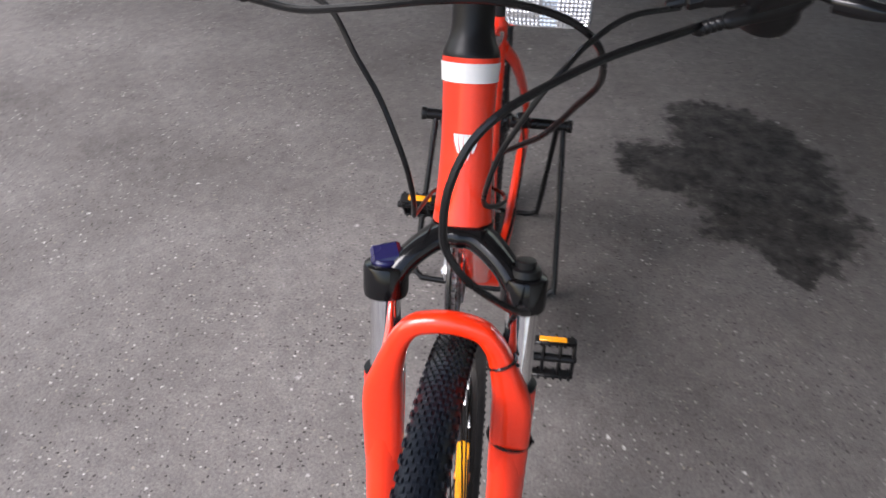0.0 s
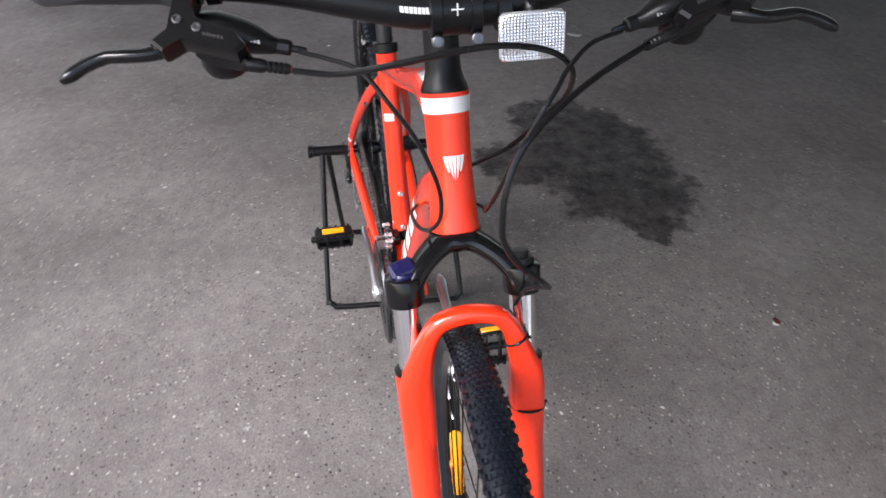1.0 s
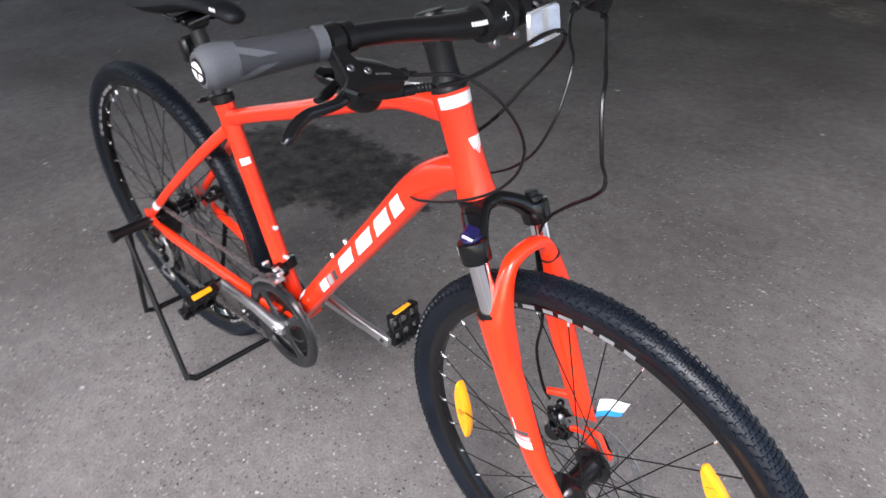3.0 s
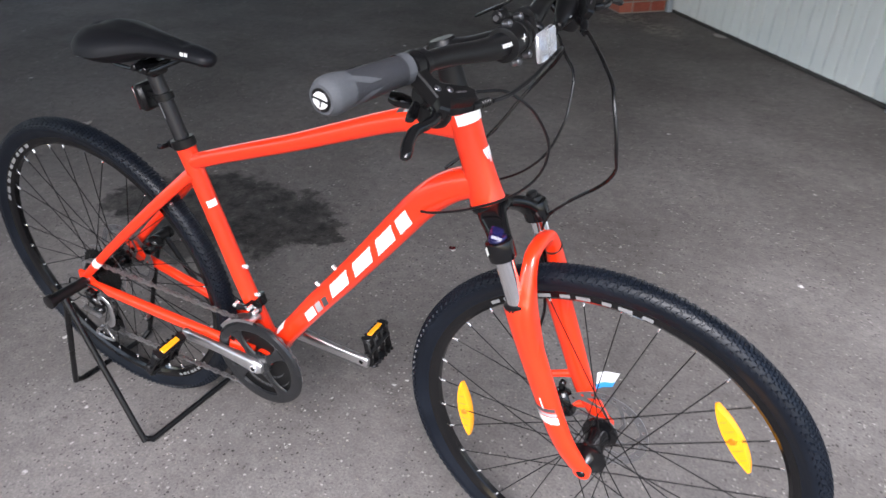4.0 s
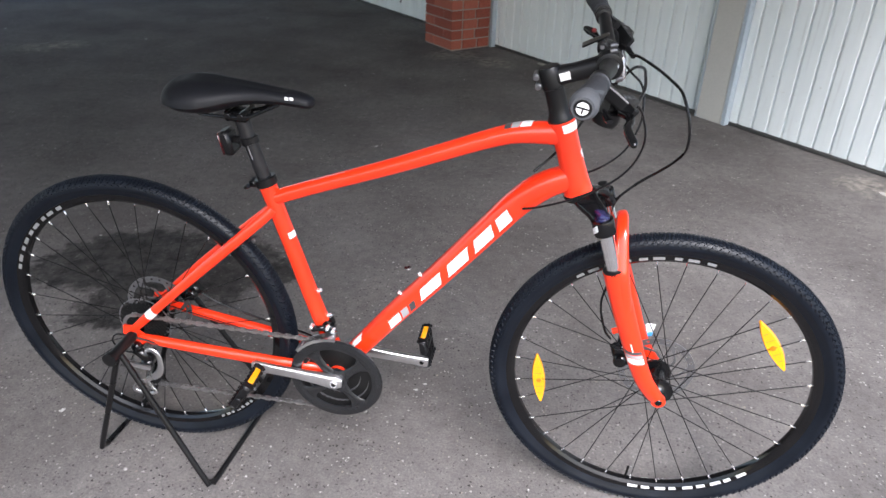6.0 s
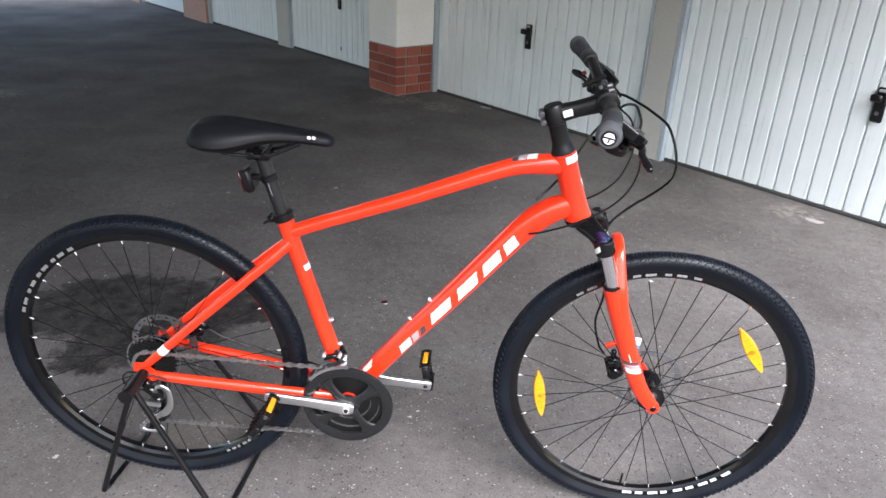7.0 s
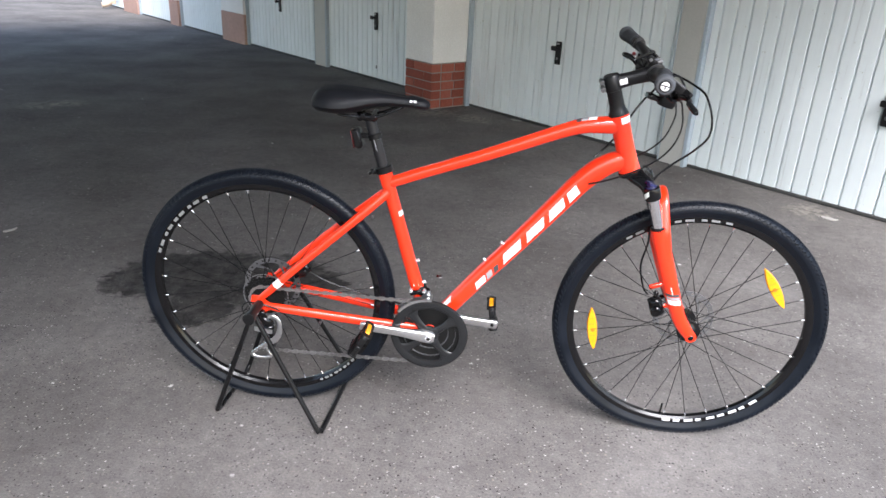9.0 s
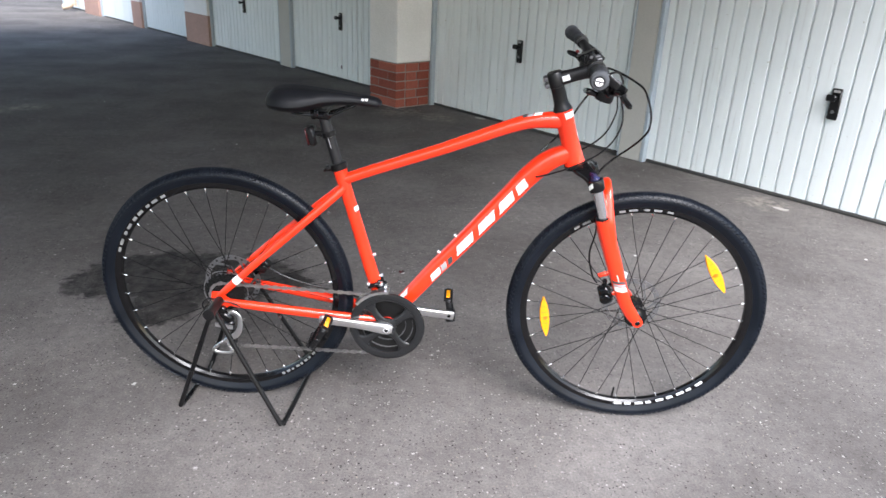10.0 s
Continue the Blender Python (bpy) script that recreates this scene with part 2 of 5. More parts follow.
        if blot is None:
            blot = mr.outputs[0]
        else:
            mx = n.new("ShaderNodeMath")
            mx.operation = "MAXIMUM"
            l.new(blot, mx.inputs[0])
            l.new(mr.outputs[0], mx.inputs[1])
            blot = mx.outputs[0]
    inner = noise_node(14.0, 9, 0.7)
    dens = ramp(n, [(0.36, (0.13, 0.13, 0.133)), (0.66, (0.52, 0.52, 0.515))])
    l.new(inner.outputs[0], dens.inputs[0])
    stained = times(col, dens.outputs[0])
    col = mixer(blot, col, stained)
    # dried pale dirt on the ground, in three spots
    speck = noise_node(24.0, 6, 0.7)
    thin = ramp(n, [(0.42, (0.0, 0.0, 0.0)), (0.62, (0.62, 0.62, 0.62))])
    l.new(speck.outputs[0], thin.inputs[0])
    for cx, cy, rad in ((-2.98, 3.58, 0.16), (-2.82, 3.70, 0.15), (0.08, 4.22, 0.20), (0.42, 4.06, 0.16), (2.38, 2.16, 0.13)):
        dist = n.new("ShaderNodeVectorMath")
        dist.operation = "DISTANCE"
        dist.inputs[1].default_value = (cx, cy, 0)
        l.new(addv.outputs[0], dist.inputs[0])
        mr = n.new("ShaderNodeMapRange")
        mr.interpolation_type = "SMOOTHSTEP"
        mr.inputs[1].default_value, mr.inputs[2].default_value = rad * 1.3, rad * 0.5
        l.new(dist.outputs["Value"], mr.inputs[0])
        mul = n.new("ShaderNodeMath")
        mul.operation = "MULTIPLY"
        l.new(mr.outputs[0], mul.inputs[0])
        l.new(thin.outputs[0], mul.inputs[1])
        col = mixer(mul.outputs[0], col, (0.36, 0.33, 0.28))
    l.new(col, b.inputs["Base Color"])
    rr = n.new("ShaderNodeMapRange")
    rr.inputs[3].default_value, rr.inputs[4].default_value = 0.9, 0.68
    l.new(blot, rr.inputs[0])
    l.new(rr.outputs[0], b.inputs["Roughness"])
    bp = n.new("ShaderNodeBump")
    bp.inputs["Strength"].default_value, bp.inputs["Distance"].default_value = 0.55, 0.0025
    tot = n.new("ShaderNodeMath")
    tot.operation = "ADD"
    l.new(fine.outputs[0], tot.inputs[0])
    l.new(mid.outputs[0], tot.inputs[1])
    l.new(tot.outputs[0], bp.inputs["Height"])
    l.new(bp.outputs[0], b.inputs["Normal"])
    return m


asphalt = asphalt_material()


# ---- building helpers ----
class Geo:
    """Points and faces of one mesh in the making."""

    def __init__(self):
        self.v, self.f = [], []

    def add(self, verts, faces):
        k = len(self.v)
        self.v += [tuple(p) for p in verts]
        self.f += [tuple(i + k for i in f) for f in faces]
        return self

    def mesh(self, name, mat, sharp=40):
        me = bpy.data.meshes.new(name)
        me.from_pydata(self.v, [], self.f)
        bm = bmesh.new()
        bm.from_mesh(me)
        bmesh.ops.recalc_face_normals(bm, faces=bm.faces)
        bm.to_mesh(me)
        bm.free()
        me.materials.append(mat)
        me.shade_smooth()
        me.set_sharp_from_angle(angle=radians(sharp))
        return me


def part(name, geo, mat, parent=None, label="", m=None, sharp=40):
    """Links geo (or a mesh) as one mesh object, under parent if given."""
    me = geo if isinstance(geo, bpy.types.Mesh) else geo.mesh(name, mat, sharp)
    ob = new(name, me)
    if parent is not None:
        ob.parent = parent
    if m is not None:
        ob.matrix_basis = m
    return tagged(ob, label)


def smooth_path(pts, per=8, closed=False):
    """A Catmull-Rom line through points of any dimension."""
    p = np.array(pts, float)
    n = len(p)
    out = []
    spans = n if closed else n - 1
    for i in range(spans):
        if closed:
            a, b, c, d = p[(i - 1) % n], p[i], p[(i + 1) % n], p[(i + 2) % n]
        else:
            b, c = p[i], p[i + 1]
            a = p[i - 1] if i else 2 * b - c
            d = p[i + 2] if i + 2 < n else 2 * c - b
        for k in range(per):
            t = k / per
            out.append(0.5 * (2 * b + (c - a) * t + (2 * a - 5 * b + 4 * c - d) * t * t + (3 * b - a - 3 * c + d) * t ** 3))
    if not closed:
        out.append(p[-1])
    return np.array(out)


def frames_along(line, side=(0, 1, 0)):
    """Tangent, side and normal vectors along a line: side stays near the given one."""
    t = np.gradient(line, axis=0)
    t /= np.linalg.norm(t, axis=1)[:, None]
    s = np.array(side, float) - t * (t @ np.array(side, float))[:, None]
    small = np.linalg.norm(s, axis=1) < 0.2
    if small.any():
        cur = np.array((0.3, 0.2, 1.0))
        for i in range(len(t)):
            cur = cur - t[i] * (t[i] @ cur)
            cur /= np.linalg.norm(cur)
            s[i] = cur
    s /= np.linalg.norm(s, axis=1)[:, None]
    return t, s, np.cross(t, s)


def tube(g, pts, rad, seg=16, per=6, side=(0, 1, 0), caps=True, smooth=True, square=2.0):
    """Sweeps a round or oval section along points. rad: one number, or per point a number or (side, up)."""
    pts = np.array(pts, float)
    if not isinstance(rad, (list, tuple)):
        rad = [rad] * len(pts)
    rr = np.array([(r, r) if not isinstance(r, (list, tuple)) else r for r in rad], float)
    line = np.c_[pts, rr]
    line = smooth_path(line, per) if smooth else line
    p, r = line[:, :3], line[:, 3:]
    _, s, n = frames_along(p, side)
    a = np.linspace(0, 2 * np.pi, seg, endpoint=False)
    ca, sa = np.cos(a), np.sin(a)
    if square != 2.0:
        ca, sa = np.sign(ca) * np.abs(ca) ** (2 / square), np.sign(sa) * np.abs(sa) ** (2 / square)
    verts = (p[:, None] + r[:, None, :1] * ca[None, :, None] * s[:, None] + r[:, None, 1:] * sa[None, :, None] * n[:, None]).reshape(-1, 3)
    faces = [(i * seg + j, i * seg + (j + 1) % seg, (i + 1) * seg + (j + 1) % seg, (i + 1) * seg + j) for i in range(len(p) - 1) for j in range(seg)]
    if caps:
        faces += [tuple(range(seg - 1, -1, -1)), tuple((len(p) - 1) * seg + j for j in range(seg))]
    return g.add(verts, faces)


def patch(g, pts, rad, u0, u1, a0, a1, slant=0.0, lift=0.0007, per=6, nu=8, na=8, side=(0, 1, 0), square=2.0):
    """A thin decal that hugs the tube given by pts and rad: u along it (0 to 1), angles in degrees (180: drive side, 90: top)."""
    pts = np.array(pts, float)
    if not isinstance(rad, (list, tuple)):
        rad = [rad] * len(pts)
    rr = np.array([(r, r) if not isinstance(r, (list, tuple)) else r for r in rad], float)
    line = smooth_path(np.c_[pts, rr], per)
    _, s, n = frames_along(line[:, :3], side)
    full = np.c_[line, s, n]
    k = np.arange(len(full))
    rows = []
    for j in range(na + 1):
        a = radians(a0 + (a1 - a0) * j / na)
        for i in range(nu + 1):
            u = u0 + (u1 - u0) * i / nu + slant * (j / na - 0.5)
            q = np.array([np.interp(u * (len(full) - 1), k, full[:, c]) for c in range(full.shape[1])])
            ca = math.copysign(abs(math.cos(a)) ** (2 / square), math.cos(a))
            sa = math.copysign(abs(math.sin(a)) ** (2 / square), math.sin(a))
            rows.append(q[:3] + (q[3] + lift) * ca * q[5:8] + (q[4] + lift) * sa * q[8:11])
    return g.add(rows, [(j * (nu + 1) + i, j * (nu + 1) + i + 1, (j + 1) * (nu + 1) + i + 1, (j + 1) * (nu + 1) + i) for j in range(na) for i in range(nu)])


def lathe(g, profile, centre=(0, 0, 0), axis=(0, 1, 0), seg=32, closed=False):
    """Turns (radius, height) pairs round an axis through centre."""
    ax = Vector(axis).normalized()
    x = ax.orthogonal().normalized()
    y = ax.cross(x)
    c = Vector(centre)
    verts = [c + ax * h + (x * math.cos(a) + y * math.sin(a)) * r for r, h in profile for a in [2 * math.pi * k / seg for k in range(seg)]]
    n = len(profile)
    faces = [(i * seg + j, i * seg + (j + 1) % seg, ((i + 1) % n) * seg + (j + 1) % seg, ((i + 1) % n) * seg + j) for i in range(n if closed else n - 1) for j in range(seg)]
    if not closed:
        faces += [tuple(range(seg - 1, -1, -1)), tuple((n - 1) * seg + j for j in range(seg))]
    return g.add(verts, faces)


def rod(g, a, b, r, seg=10, r2=None):
    """A straight round bar from a to b with a small chamfer."""
    a, b = Vector(a), Vector(b)
    d = (b - a)
    h, r2 = d.length, r if r2 is None else r2
    c = min(r * 0.2, h * 0.1)
    return lathe(g, [(r - c, 0), (r, c), (r2, h - c), (r2 - c, h)], a, d, seg)


def block(g, centre, size, bevel=0.002, m=None):
    """A box with chamfered edges; m turns it about its centre."""
    bm = bmesh.new()
    bmesh.ops.create_cube(bm, size=1)
    bmesh.ops.scale(bm, vec=size, verts=bm.verts)
    if bevel:
        bmesh.ops.bevel(bm, geom=bm.edges, offset=min(bevel, min(size) * 0.4), segments=1, affect="EDGES", profile=0.5)
    mm = Matrix.Translation(centre) @ (m.to_4x4() if m is not None else Matrix())
    bm.transform(mm)
    bm.verts.index_update()
    g.add([v.co for v in bm.verts], [[v.index for v in f.verts] for f in bm.faces])
    bm.free()
    return g


def plate(g, outline, y0, y1):
    """A flat plate in the x-z plane with the given outline, from y0 to y1."""
    n = len(outline)
    verts = [(x, y0, z) for x, z in outline] + [(x, y1, z) for x, z in outline]
    faces = [tuple(range(n)), tuple(range(2 * n - 1, n - 1, -1))] + [(i, (i + 1) % n, n + (i + 1) % n, n + i) for i in range(n)]
    return g.add(verts, faces)


def turn(axis, degrees):
    return Matrix.Rotation(radians(degrees), 3, axis)


# ---- the setting: a row of garages along a passage under an added slab ----
# Wall frame: x along the row, y into it, z up; the near pillar's right edge is x = 0.
WALL = Matrix.Translation((0.299, 4.583, 0)) @ Matrix.Rotation(radians(-46.6), 4, "Z")
DOOR_TOP, ROOF = 2.02, 2.38


def structure(name, geo, mat, label, m=WALL, sharp=40):
    return tagged(part(name, geo, mat, None, label, m, sharp), kind="structure")


g = Geo()
n_side = 40
for i in range(n_side + 1):
    for j in range(n_side + 1):
        g.v.append((-200 + 400 * i / n_side, -200 + 400 * j / n_side, 0))
g.f = [(i * (n_side + 1) + j, (i + 1) * (n_side + 1) + j, (i + 1) * (n_side + 1) + j + 1, i * (n_side + 1) + j + 1) for i in range(n_side) for j in range(n_side)]
structure("ground", g, asphalt, "worn grey asphalt with pale chips and an oil stain", Matrix())

# the doors: left edge, right edge,
# with the first rib and the handle's middle
DOORS = [(2.250, 4.36, 2.336, 3.390), (0.02, 2.075, 0.075, 1.048), (-2.40, -0.37, -2.345, -1.428), (-4.46, -2.635, -4.405, -3.525), (-6.90, -5.19, -6.85, -6.015), (-8.95, -7.28, -8.90, -8.085), (-11.30, -9.75, -11.25, -10.495)]
POSTS = [(4.36, 4.62), (2.075, 2.250), (-2.635, -2.40)]
PILLARS = [(-0.365, 0.02, 0.37), (-5.19, -4.46, 0.03), (-7.28, -6.90, 0.03), (-9.75, -8.95, 0.03)]  # left, right, how far proud


RIB = 0.0929


def garage_door(number, x0, x1, first, cx):
    """An up-and-over door of vertical ribbed steel in a thin frame, with a handle plate and a rubber seal."""
    w = x1 - x0
    g = Geo()
    block(g, (x0 + 0.014, 0.03, DOOR_TOP / 2), (0.026, 0.06, DOOR_TOP), 0.003)
    block(g, (x1 - 0.004, 0.03, DOOR_TOP / 2), (0.007, 0.06, DOOR_TOP), 0.002)
    block(g, ((x0 + x1) / 2, 0.03, DOOR_TOP - 0.02), (w - 0.040, 0.06, 0.04), 0.003)
    door = structure("door_%d" % number, g, zinc, "white ribbed steel garage door with a black handle, closed")
    lo, hi = x0 + 0.030, x1 - 0.010
    profile = [(lo, 0.0400)]
    x = first
    while x < hi - 0.012:
        if x > lo + 0.012:
            # a pressed groove: flank, floor, flank, with a slightly dished field between two of them
            profile += [(x - 0.0080, 0.0405), (x - 0.0030, 0.0570), (x + 0.0030, 0.0570), (x + 0.0060, 0.0405), (x + RIB * 0.5, 0.0392)]
        x += RIB
    profile = [q for q in profile if q[0] < hi - 0.001] + [(hi, 0.0400)]
    g = Geo()
    z0, z1 = 0.024, DOOR_TOP - 0.045
    nn = len(profile)
    g.add([(x, y, z0) for x, y in profile] + [(x, y, z1) for x, y in profile], [(i, i + 1, nn + i + 1, nn + i) for i in range(nn - 1)])
    g.add([(x0 + 0.03, 0.075, z0), (x1 - 0.01, 0.075, z0), (x1 - 0.01, 0.075, z1), (x0 + 0.03, 0.075, z1)], [(0, 1, 2, 3)])
    part("panel", g, door_white, door, "white vertically ribbed steel sheet", sharp=20)
    g = Geo()
    block(g, ((x0 + x1) / 2 + 0.009, 0.052, 0.012), (w - 0.042, 0.030, 0.020), 0.004)
    part("bottom_seal", g, seal, door)
    g = Geo()
    block(g, (cx, 0.030, 0.585), (0.056, 0.018, 0.17), 0.010)
    handle = part("handle", g, black_plastic, door, "black plastic handle plate")
    g = Geo()
    rod(g, (cx, 0.03, 0.62), (cx, -0.022, 0.62), 0.011)
    block(g, (cx - 0.010, -0.016, 0.622), (0.052, 0.016, 0.036), 0.010)
    part("lever", g, black_plastic, handle)
    g = Geo()
    rod(g, (cx, 0.025, 0.545), (cx, 0.017, 0.545), 0.010)
    part("lock", g, steel, handle)
    g = Geo()
    block(g, (cx, 0.0195, 0.655), (0.034, 0.004, 0.014), 0.001)
    part("name_plate", g, grey_decal, handle)
    if number == 3:
        g = Geo()
        block(g, (cx, 0.038, 0.135), (0.022, 0.006, 0.034), 0.002)
        part("latch_plate", g, steel, door)
    return door


for k, spec in enumerate(DOORS):
    garage_door(k + 1, *spec)
for k, (a, c) in enumerate(POSTS):
    g = Geo()
    block(g, ((a + c) / 2, 0.117, ROOF / 2), (c - a, 0.23, ROOF), 0.004)
    structure("post_%d" % (k + 1), g, concrete, "beige painted concrete post between two garage doors")

BRICK_ROWS, BRICK_TOP = 5, 0.385


def pillar(number, x0, x1, proud):
    """A white plastered pillar on a base of red bricks."""
    back = 0.20
    y, deep = (back - proud) / 2, back + proud
    g = Geo()
    block(g, ((x0 + x1) / 2, y, (BRICK_TOP + ROOF) / 2), (x1 - x0, deep, ROOF - BRICK_TOP), 0.008)
    pil = structure("pillar_%d" % number, g, plaster, "white plastered pillar on a red brick base")
    g = Geo()
    block(g, ((x0 + x1) / 2, y, BRICK_TOP / 2), (x1 - x0 - (0.016 if proud > 0.1 else -0.006), deep - (0.016 if proud > 0.1 else -0.006), BRICK_TOP), 0.0)
    part("brick_core" if proud > 0.1 else "base_course", g, mortar if proud > 0.1 else faded_base, pil)
    return pil


pillars = [pillar(k + 1, a, c, d) for k, (a, c, d) in enumerate(PILLARS)]
# wall over the doors, the wall behind, an unseen slab overhead
# the slab is added for shade: its edges set where the ground darkens
ROOF_A, ROOF_B, ROOF_D = -5.5, 5.00, 8.6
g = Geo()
block(g, (-3.4, 0.12, (DOOR_TOP + ROOF) / 2 + 0.001), (16.2, 0.22, ROOF - DOOR_TOP), 0.004)
structure("wall_north", g, plaster, "white plastered lintel wall over the garage doors")
g = Geo()
block(g, (-3.4, 0.45, 1.3), (16.2, 0.2, 2.6), 0.0)
structure("wall_back", g, plaster, "plain wall closing the garages")
g = Geo()
block(g, ((ROOF_A + ROOF_B) / 2, 0.2 - ROOF_D / 2, ROOF + 0.16), (ROOF_B - ROOF_A, ROOF_D + 0.4, 0.30), 0.01)
structure("unseen_ceiling", g, soffit, "plain grey concrete slab overhead, unseen, added to shade the passage")

# ---- the bicycle ----
LEAN, STEER = 2.0, -2.4
WHEEL_R, RIM_R, BASE = 0.3555, 0.298, 1.140
bicycle = tagged(new("bicycle"), "red hybrid bicycle with disc brakes, held by a rear stand", "bicycle")
bicycle.matrix_world = pose(0, 0, 0.0045, LEAN, 0, 0)
# steering axis from the head tube's top to its bottom
HT, HB = Vector((0.884, 0, 0.905)), Vector((0.930, 0, 0.767))
AX = (HB - HT).normalized()
STEERED = Matrix.Translation(HT) @ Matrix.Rotation(radians(-STEER), 4, AX) @ Matrix.Translation(-HT)


def on_axis(d, forward=0.0, y=0.0):
    """A place d metres below the head tube's top along the steering axis, and forward of it."""
    f = Vector((-AX.z, 0, AX.x))
    p = HT + AX * d + f * forward
    return Vector((p.x, y, p.z))


BB = (0.456, 0.281)
TOP_TUBE = [(0.336, 0, 0.692), (0.426, 0, 0.727), (0.568, 0, 0.779), (0.664, 0, 0.817), (0.760, 0, 0.855), (0.815, 0, 0.871), (0.896, 0, 0.878)]
TOP_R = [(0.0155, 0.0145), (0.0155, 0.0145), (0.0165, 0.0150), (0.0175, 0.0158), (0.0185, 0.0168), (0.0195, 0.0185), (0.020, 0.0225)]
DOWN_TUBE = [(0.462, 0, 0.292), (0.512, 0, 0.356), (0.584, 0, 0.446), (0.653, 0, 0.527), (0.720, 0, 0.608), (0.783, 0, 0.686), (0.814, 0, 0.724), (0.847, 0, 0.757), (0.880, 0, 0.780), (0.917, 0, 0.795)]
DOWN_R = [(0.022, 0.0215), (0.023, 0.022), (0.024, 0.0230), (0.025, 0.0238), (0.025, 0.0247), (0.025, 0.0257), (0.025, 0.0262), (0.025, 0.0265), (0.024, 0.0250), (0.021, 0.0235)]
SEAT_TUBE = [(BB[0], 0, BB[1]), (0.409, 0, 0.420), (0.366, 0, 0.572), (0.334, 0, 0.685), (0.3225, 0, 0.728)]
SEAT_R = [0.0185, 0.018, 0.017, 0.0175, 0.019]
HEAD_TUBE = [tuple(on_axis(0.003)), tuple(on_axis(0.03)), tuple(on_axis(0.075)), tuple(on_axis(0.12)), tuple(on_axis(0.146))]
HEAD_R = [0.0245, 0.0230, 0.0225, 0.0245, 0.027]

g = Geo()
lathe(g, [(0.018, -0.037), (0.021, -0.035), (0.021, 0.035), (0.018, 0.037)], (BB[0], 0, BB[1]))
bike_frame = part("frame", g, red, bicycle, "glossy orange-red aluminium frame")
for name, pts, rad, sq in (("top_tube", TOP_TUBE, TOP_R, 2.3), ("down_tube", DOWN_TUBE, DOWN_R, 2.5), ("seat_tube", SEAT_TUBE, SEAT_R, 2.0), ("head_tube", HEAD_TUBE, HEAD_R, 2.0)):
    g = Geo()
    tube(g, pts, rad, 24, 6, square=sq)
    part(name, g, red, bike_frame)
for s in (-1, 1):
    g = Geo()
    tube(g, [(0.432, s * 0.030, 0.286), (0.34, s * 0.043, 0.300), (0.20, s * 0.054, 0.318), (0.06, s * 0.064, 0.336), (0.012, s * 0.067, 0.345)], [(0.011, 0.017), (0.0105, 0.0150), (0.0105, 0.0138), (0.010, 0.0122), (0.007, 0.009)], 14)
    part("chainstay", g, red, bike_frame)
    g = Geo()
    tube(g, [(0.336, s * 0.012, 0.672), (0.290, s * 0.030, 0.630), (0.217, s * 0.045, 0.565), (0.11, s * 0.059, 0.468), (0.03, s * 0.066, 0.392), (-0.004, s * 0.067, 0.360)], [(0.010, 0.012), (0.009, 0.0115), (0.009, 0.011), (0.008, 0.010), (0.008, 0.010), (0.006, 0.008)], 14)
    part("seatstay", g, red, bike_frame)
    g = Geo()
    plate(g, [(-0.022, 0.372), (-0.002, 0.372), (0.024, 0.352), (0.030, 0.334), (0.006, 0.322), (-0.014, 0.334), (-0.026, 0.352)], s * 0.064, s * 0.070)
    part("dropout", g, red, bike_frame)

# decals and small fittings of the frame
g = Geo()
patch(g, HEAD_TUBE, HEAD_R, 0.040, 0.195, 2, 178, lift=0.0008, na=24)
part("white_band", g, white, bike_frame, "white band round the head tube's top")
g = Geo()
for k in range(5):
    # five petals of a fan that narrows downwards
    rows, steps = [], 8
    low = 0.470 + (0.062, 0.095, 0.105, 0.095, 0.062)[k]
    for i in range(steps + 1):
        w = i / steps
        u = 0.445 + (low - 0.445) * w
        fan = 1.0 - 0.78 * ((u - 0.445) / 0.14) ** 1.7
        gap = 0.9 + 3.0 * w
        mid_a = 88 + (k - 2) * 11.0 * fan
        half = max(0.6, 5.8 * fan - gap * 0.5)
        rows.append((u, mid_a - half, mid_a + half))
    for (u0, a0, a1), (u1, b0, b1) in zip(rows, rows[1:]):
        corner = [patch(Geo(), HEAD_TUBE, HEAD_R, uu, uu + 0.001, aa, aa + 0.1, nu=1, na=1).v[0] for uu, aa in ((u0, a0), (u0, a1), (u1, b1), (u1, b0))]
        g.add(corner, [(0, 1, 2, 3)])
part("head_badge", g, white, bike_frame, "small white shield badge")
for u0, u1 in ((0.312, 0.378), (0.402, 0.466), (0.486, 0.545), (0.566, 0.645)):
    g = Geo()
    patch(g, DOWN_TUBE, DOWN_R, u0, u1, 162, 203, slant=-0.022, nu=6, na=14, square=2.5, lift=0.0009)
    part("letter_block", g, white, bike_frame)
for u0, u1, a0, a1, mat in ((0.200, 0.236, 176, 212, white), (0.241, 0.262, 177, 212, grey_decal), (0.268, 0.286, 178, 211, dark_decal), (0.090, 0.130, 112, 150, tag_white)):
    g = Geo()
    patch(g, DOWN_TUBE, DOWN_R, u0, u1, a0, a1, slant=-0.012, na=12, square=2.5, lift=0.0009)
    part("decal", g, mat, bike_frame)
for u0, u1, mat in ((0.765, 0.800, dark_decal), (0.803, 0.840, grey_decal), (0.843, 0.885, white)):
    g = Geo()
    patch(g, TOP_TUBE, TOP_R, u0, u1, 58, 128, slant=-0.012, na=16, square=2.3, lift=0.0009)
    part("decal", g, mat, bike_frame)
g = Geo()
patch(g, TOP_TUBE, TOP_R, 0.165, 0.245, 104, 109, square=2.3, lift=0.0009)
part("decal", g, grey_decal, bike_frame, "thin pale line of small print")
g = Geo()
patch(g, SEAT_TUBE, SEAT_R, 0.562, 0.588, 212, 278, na=10)
part("decal", g, white, bike_frame, "white band on the seat tube")
g = Geo()
